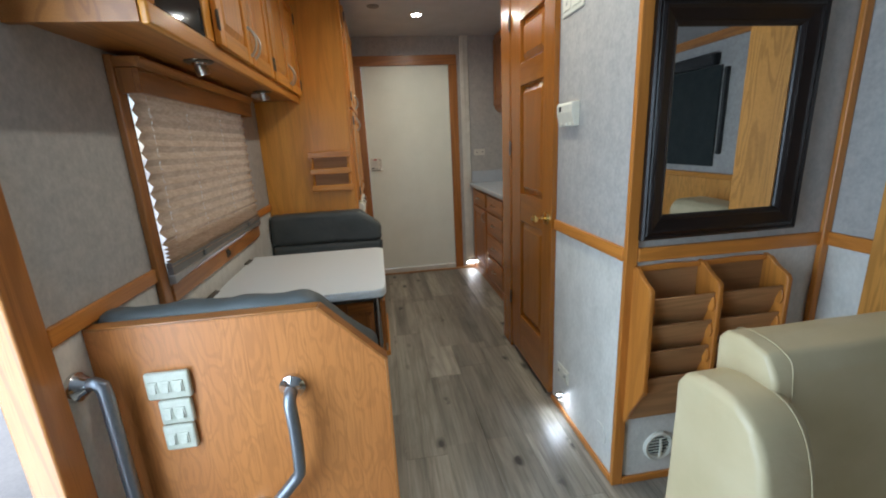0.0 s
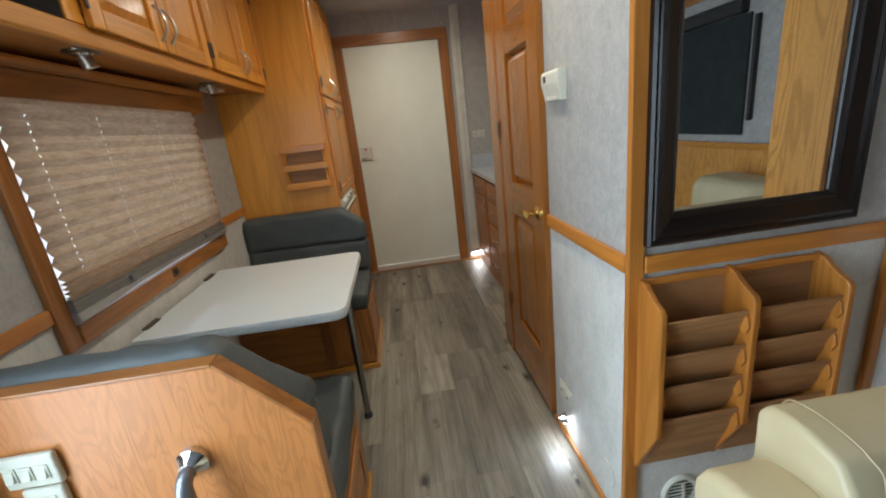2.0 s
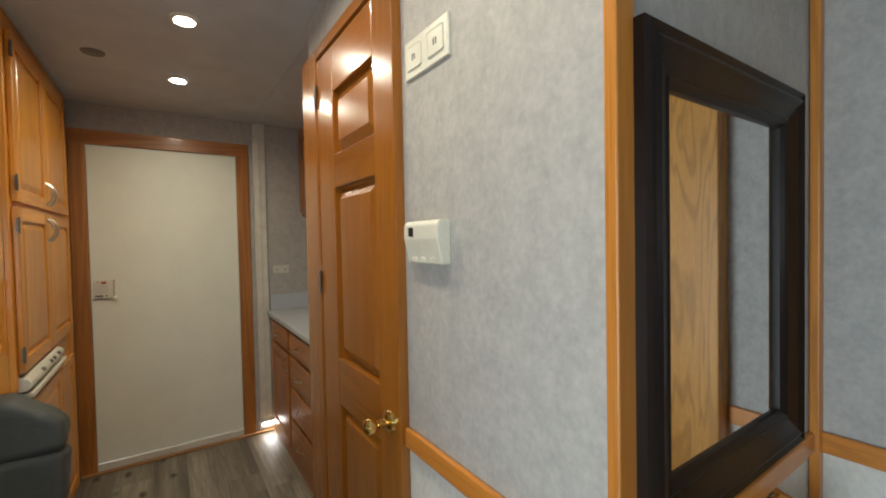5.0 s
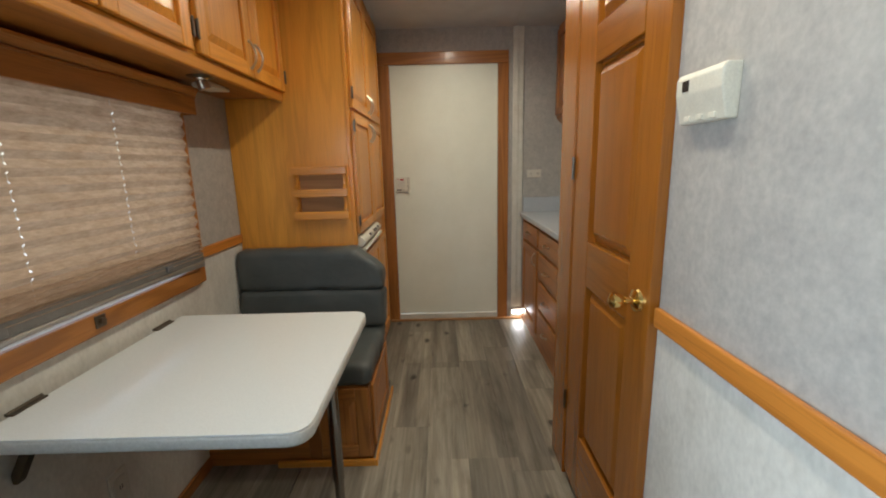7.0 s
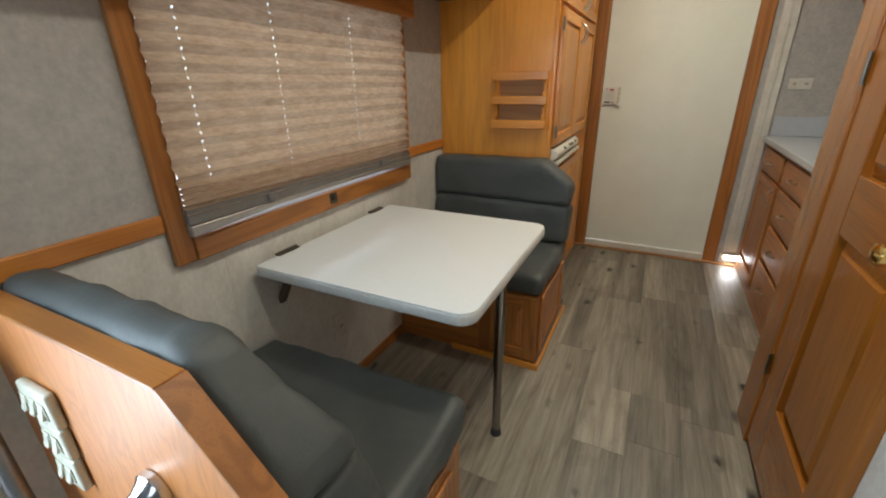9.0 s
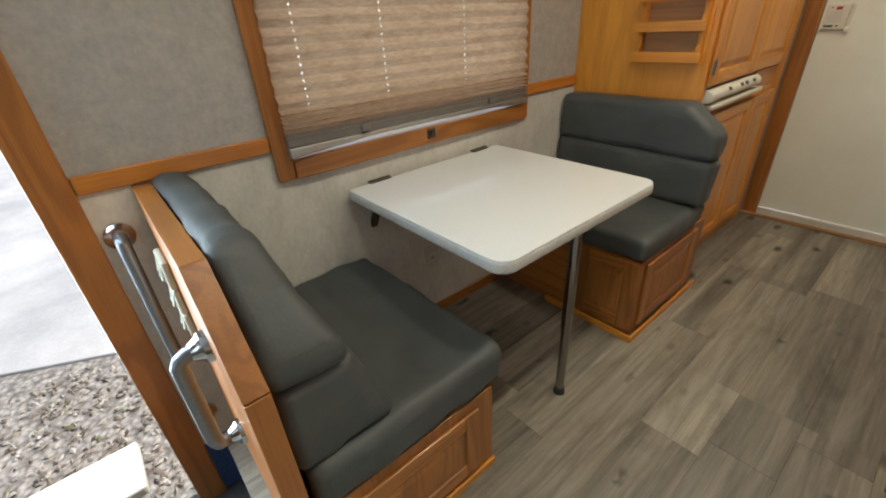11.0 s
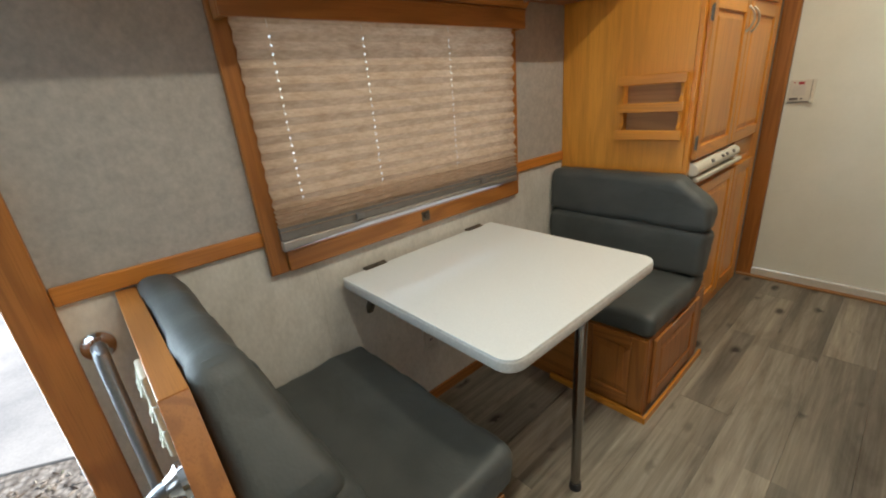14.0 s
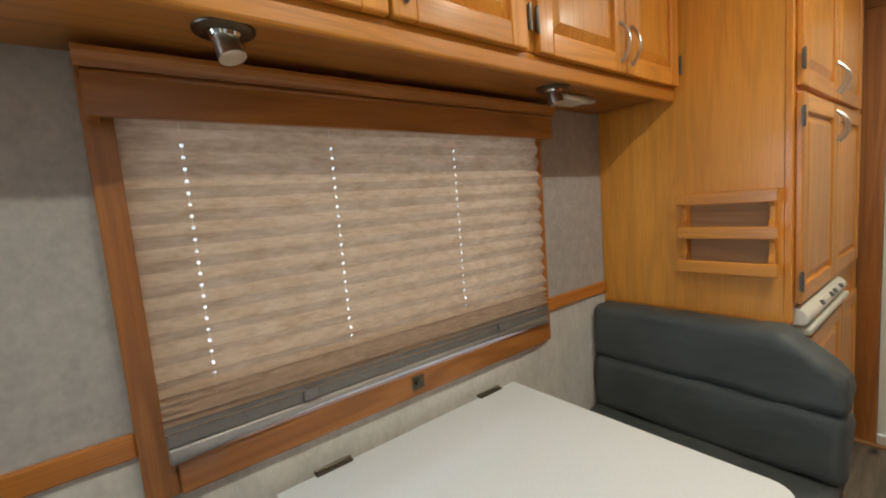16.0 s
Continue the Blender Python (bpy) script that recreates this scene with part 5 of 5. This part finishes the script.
# ---- ceiling fittings ----
for lx, ly in LAMPS:
    c = thing("ceiling_light", "round recessed ceiling light, lit", "ceiling light", (lx, ly, CEIL_Z), "row of ceiling lights")
    part("rim", tube([(lx, ly, CEIL_Z - 0.0005), (lx, ly, CEIL_Z - 0.006), (lx, ly, CEIL_Z - 0.010)], 0.05, 28, None, [0.052, 0.050, 0.042]), WHITE_TRIM, c, smooth=True)
    part("lens", tube([(lx, ly, CEIL_Z - 0.010), (lx, ly, CEIL_Z - 0.013)], 0.036, 24), LED, c, "glowing white lens")
cv = thing("ceiling_vent", "small oval ceiling fitting", "vent", (0.62, 3.704, CEIL_Z))
part("ring", tube([(0.62, 3.704, CEIL_Z - 0.0005), (0.62, 3.704, CEIL_Z - 0.006)], 0.045, 24, None, [0.046, 0.042]), GREY_RAIL, cv, smooth=True)
part("centre", tube([(0.62, 3.704, CEIL_Z - 0.006), (0.62, 3.704, CEIL_Z - 0.009)], 0.025, 18), GREY_RAIL, cv, smooth=True)

single("wall_seam", box(XL + 0.0002, XL + 0.0012, 1.948, 1.950, 0.47, 0.82), WHITE_TRIM, "fine vertical joint in the wall covering", "trim", kind="structure")

# ---- leaf litter by the entry ----
rng = random.Random(11)
bm = bmesh.new()
for k in range(2600):
    x, y = -0.45 - 1.55 * rng.random(), -0.6 + 3.0 * rng.random()
    a, l, w, h = rng.random() * 6.28, 0.012 + 0.022 * rng.random(), 0.006 + 0.012 * rng.random(), 0.004 + 0.012 * rng.random()
    c, s = math.cos(a), math.sin(a)
    pts = [(-l, 0, 0.002), (0, -w, h * rng.random()), (l, 0, 0.002 + h), (0, w, h * rng.random())]
    top = bm.verts.new((x, y, -0.62 + h + 0.006))
    ring = [bm.verts.new((x + c * u - s * v, y + s * u + c * v, -0.62 + q)) for u, v, q in pts]
    for i in range(4):
        bm.faces.new((ring[i], ring[(i + 1) % 4], top))
single("leaf_litter", bm, LEAVES, "dry leaves and stones scattered on the gravel", "leaf litter", kind="stuff")
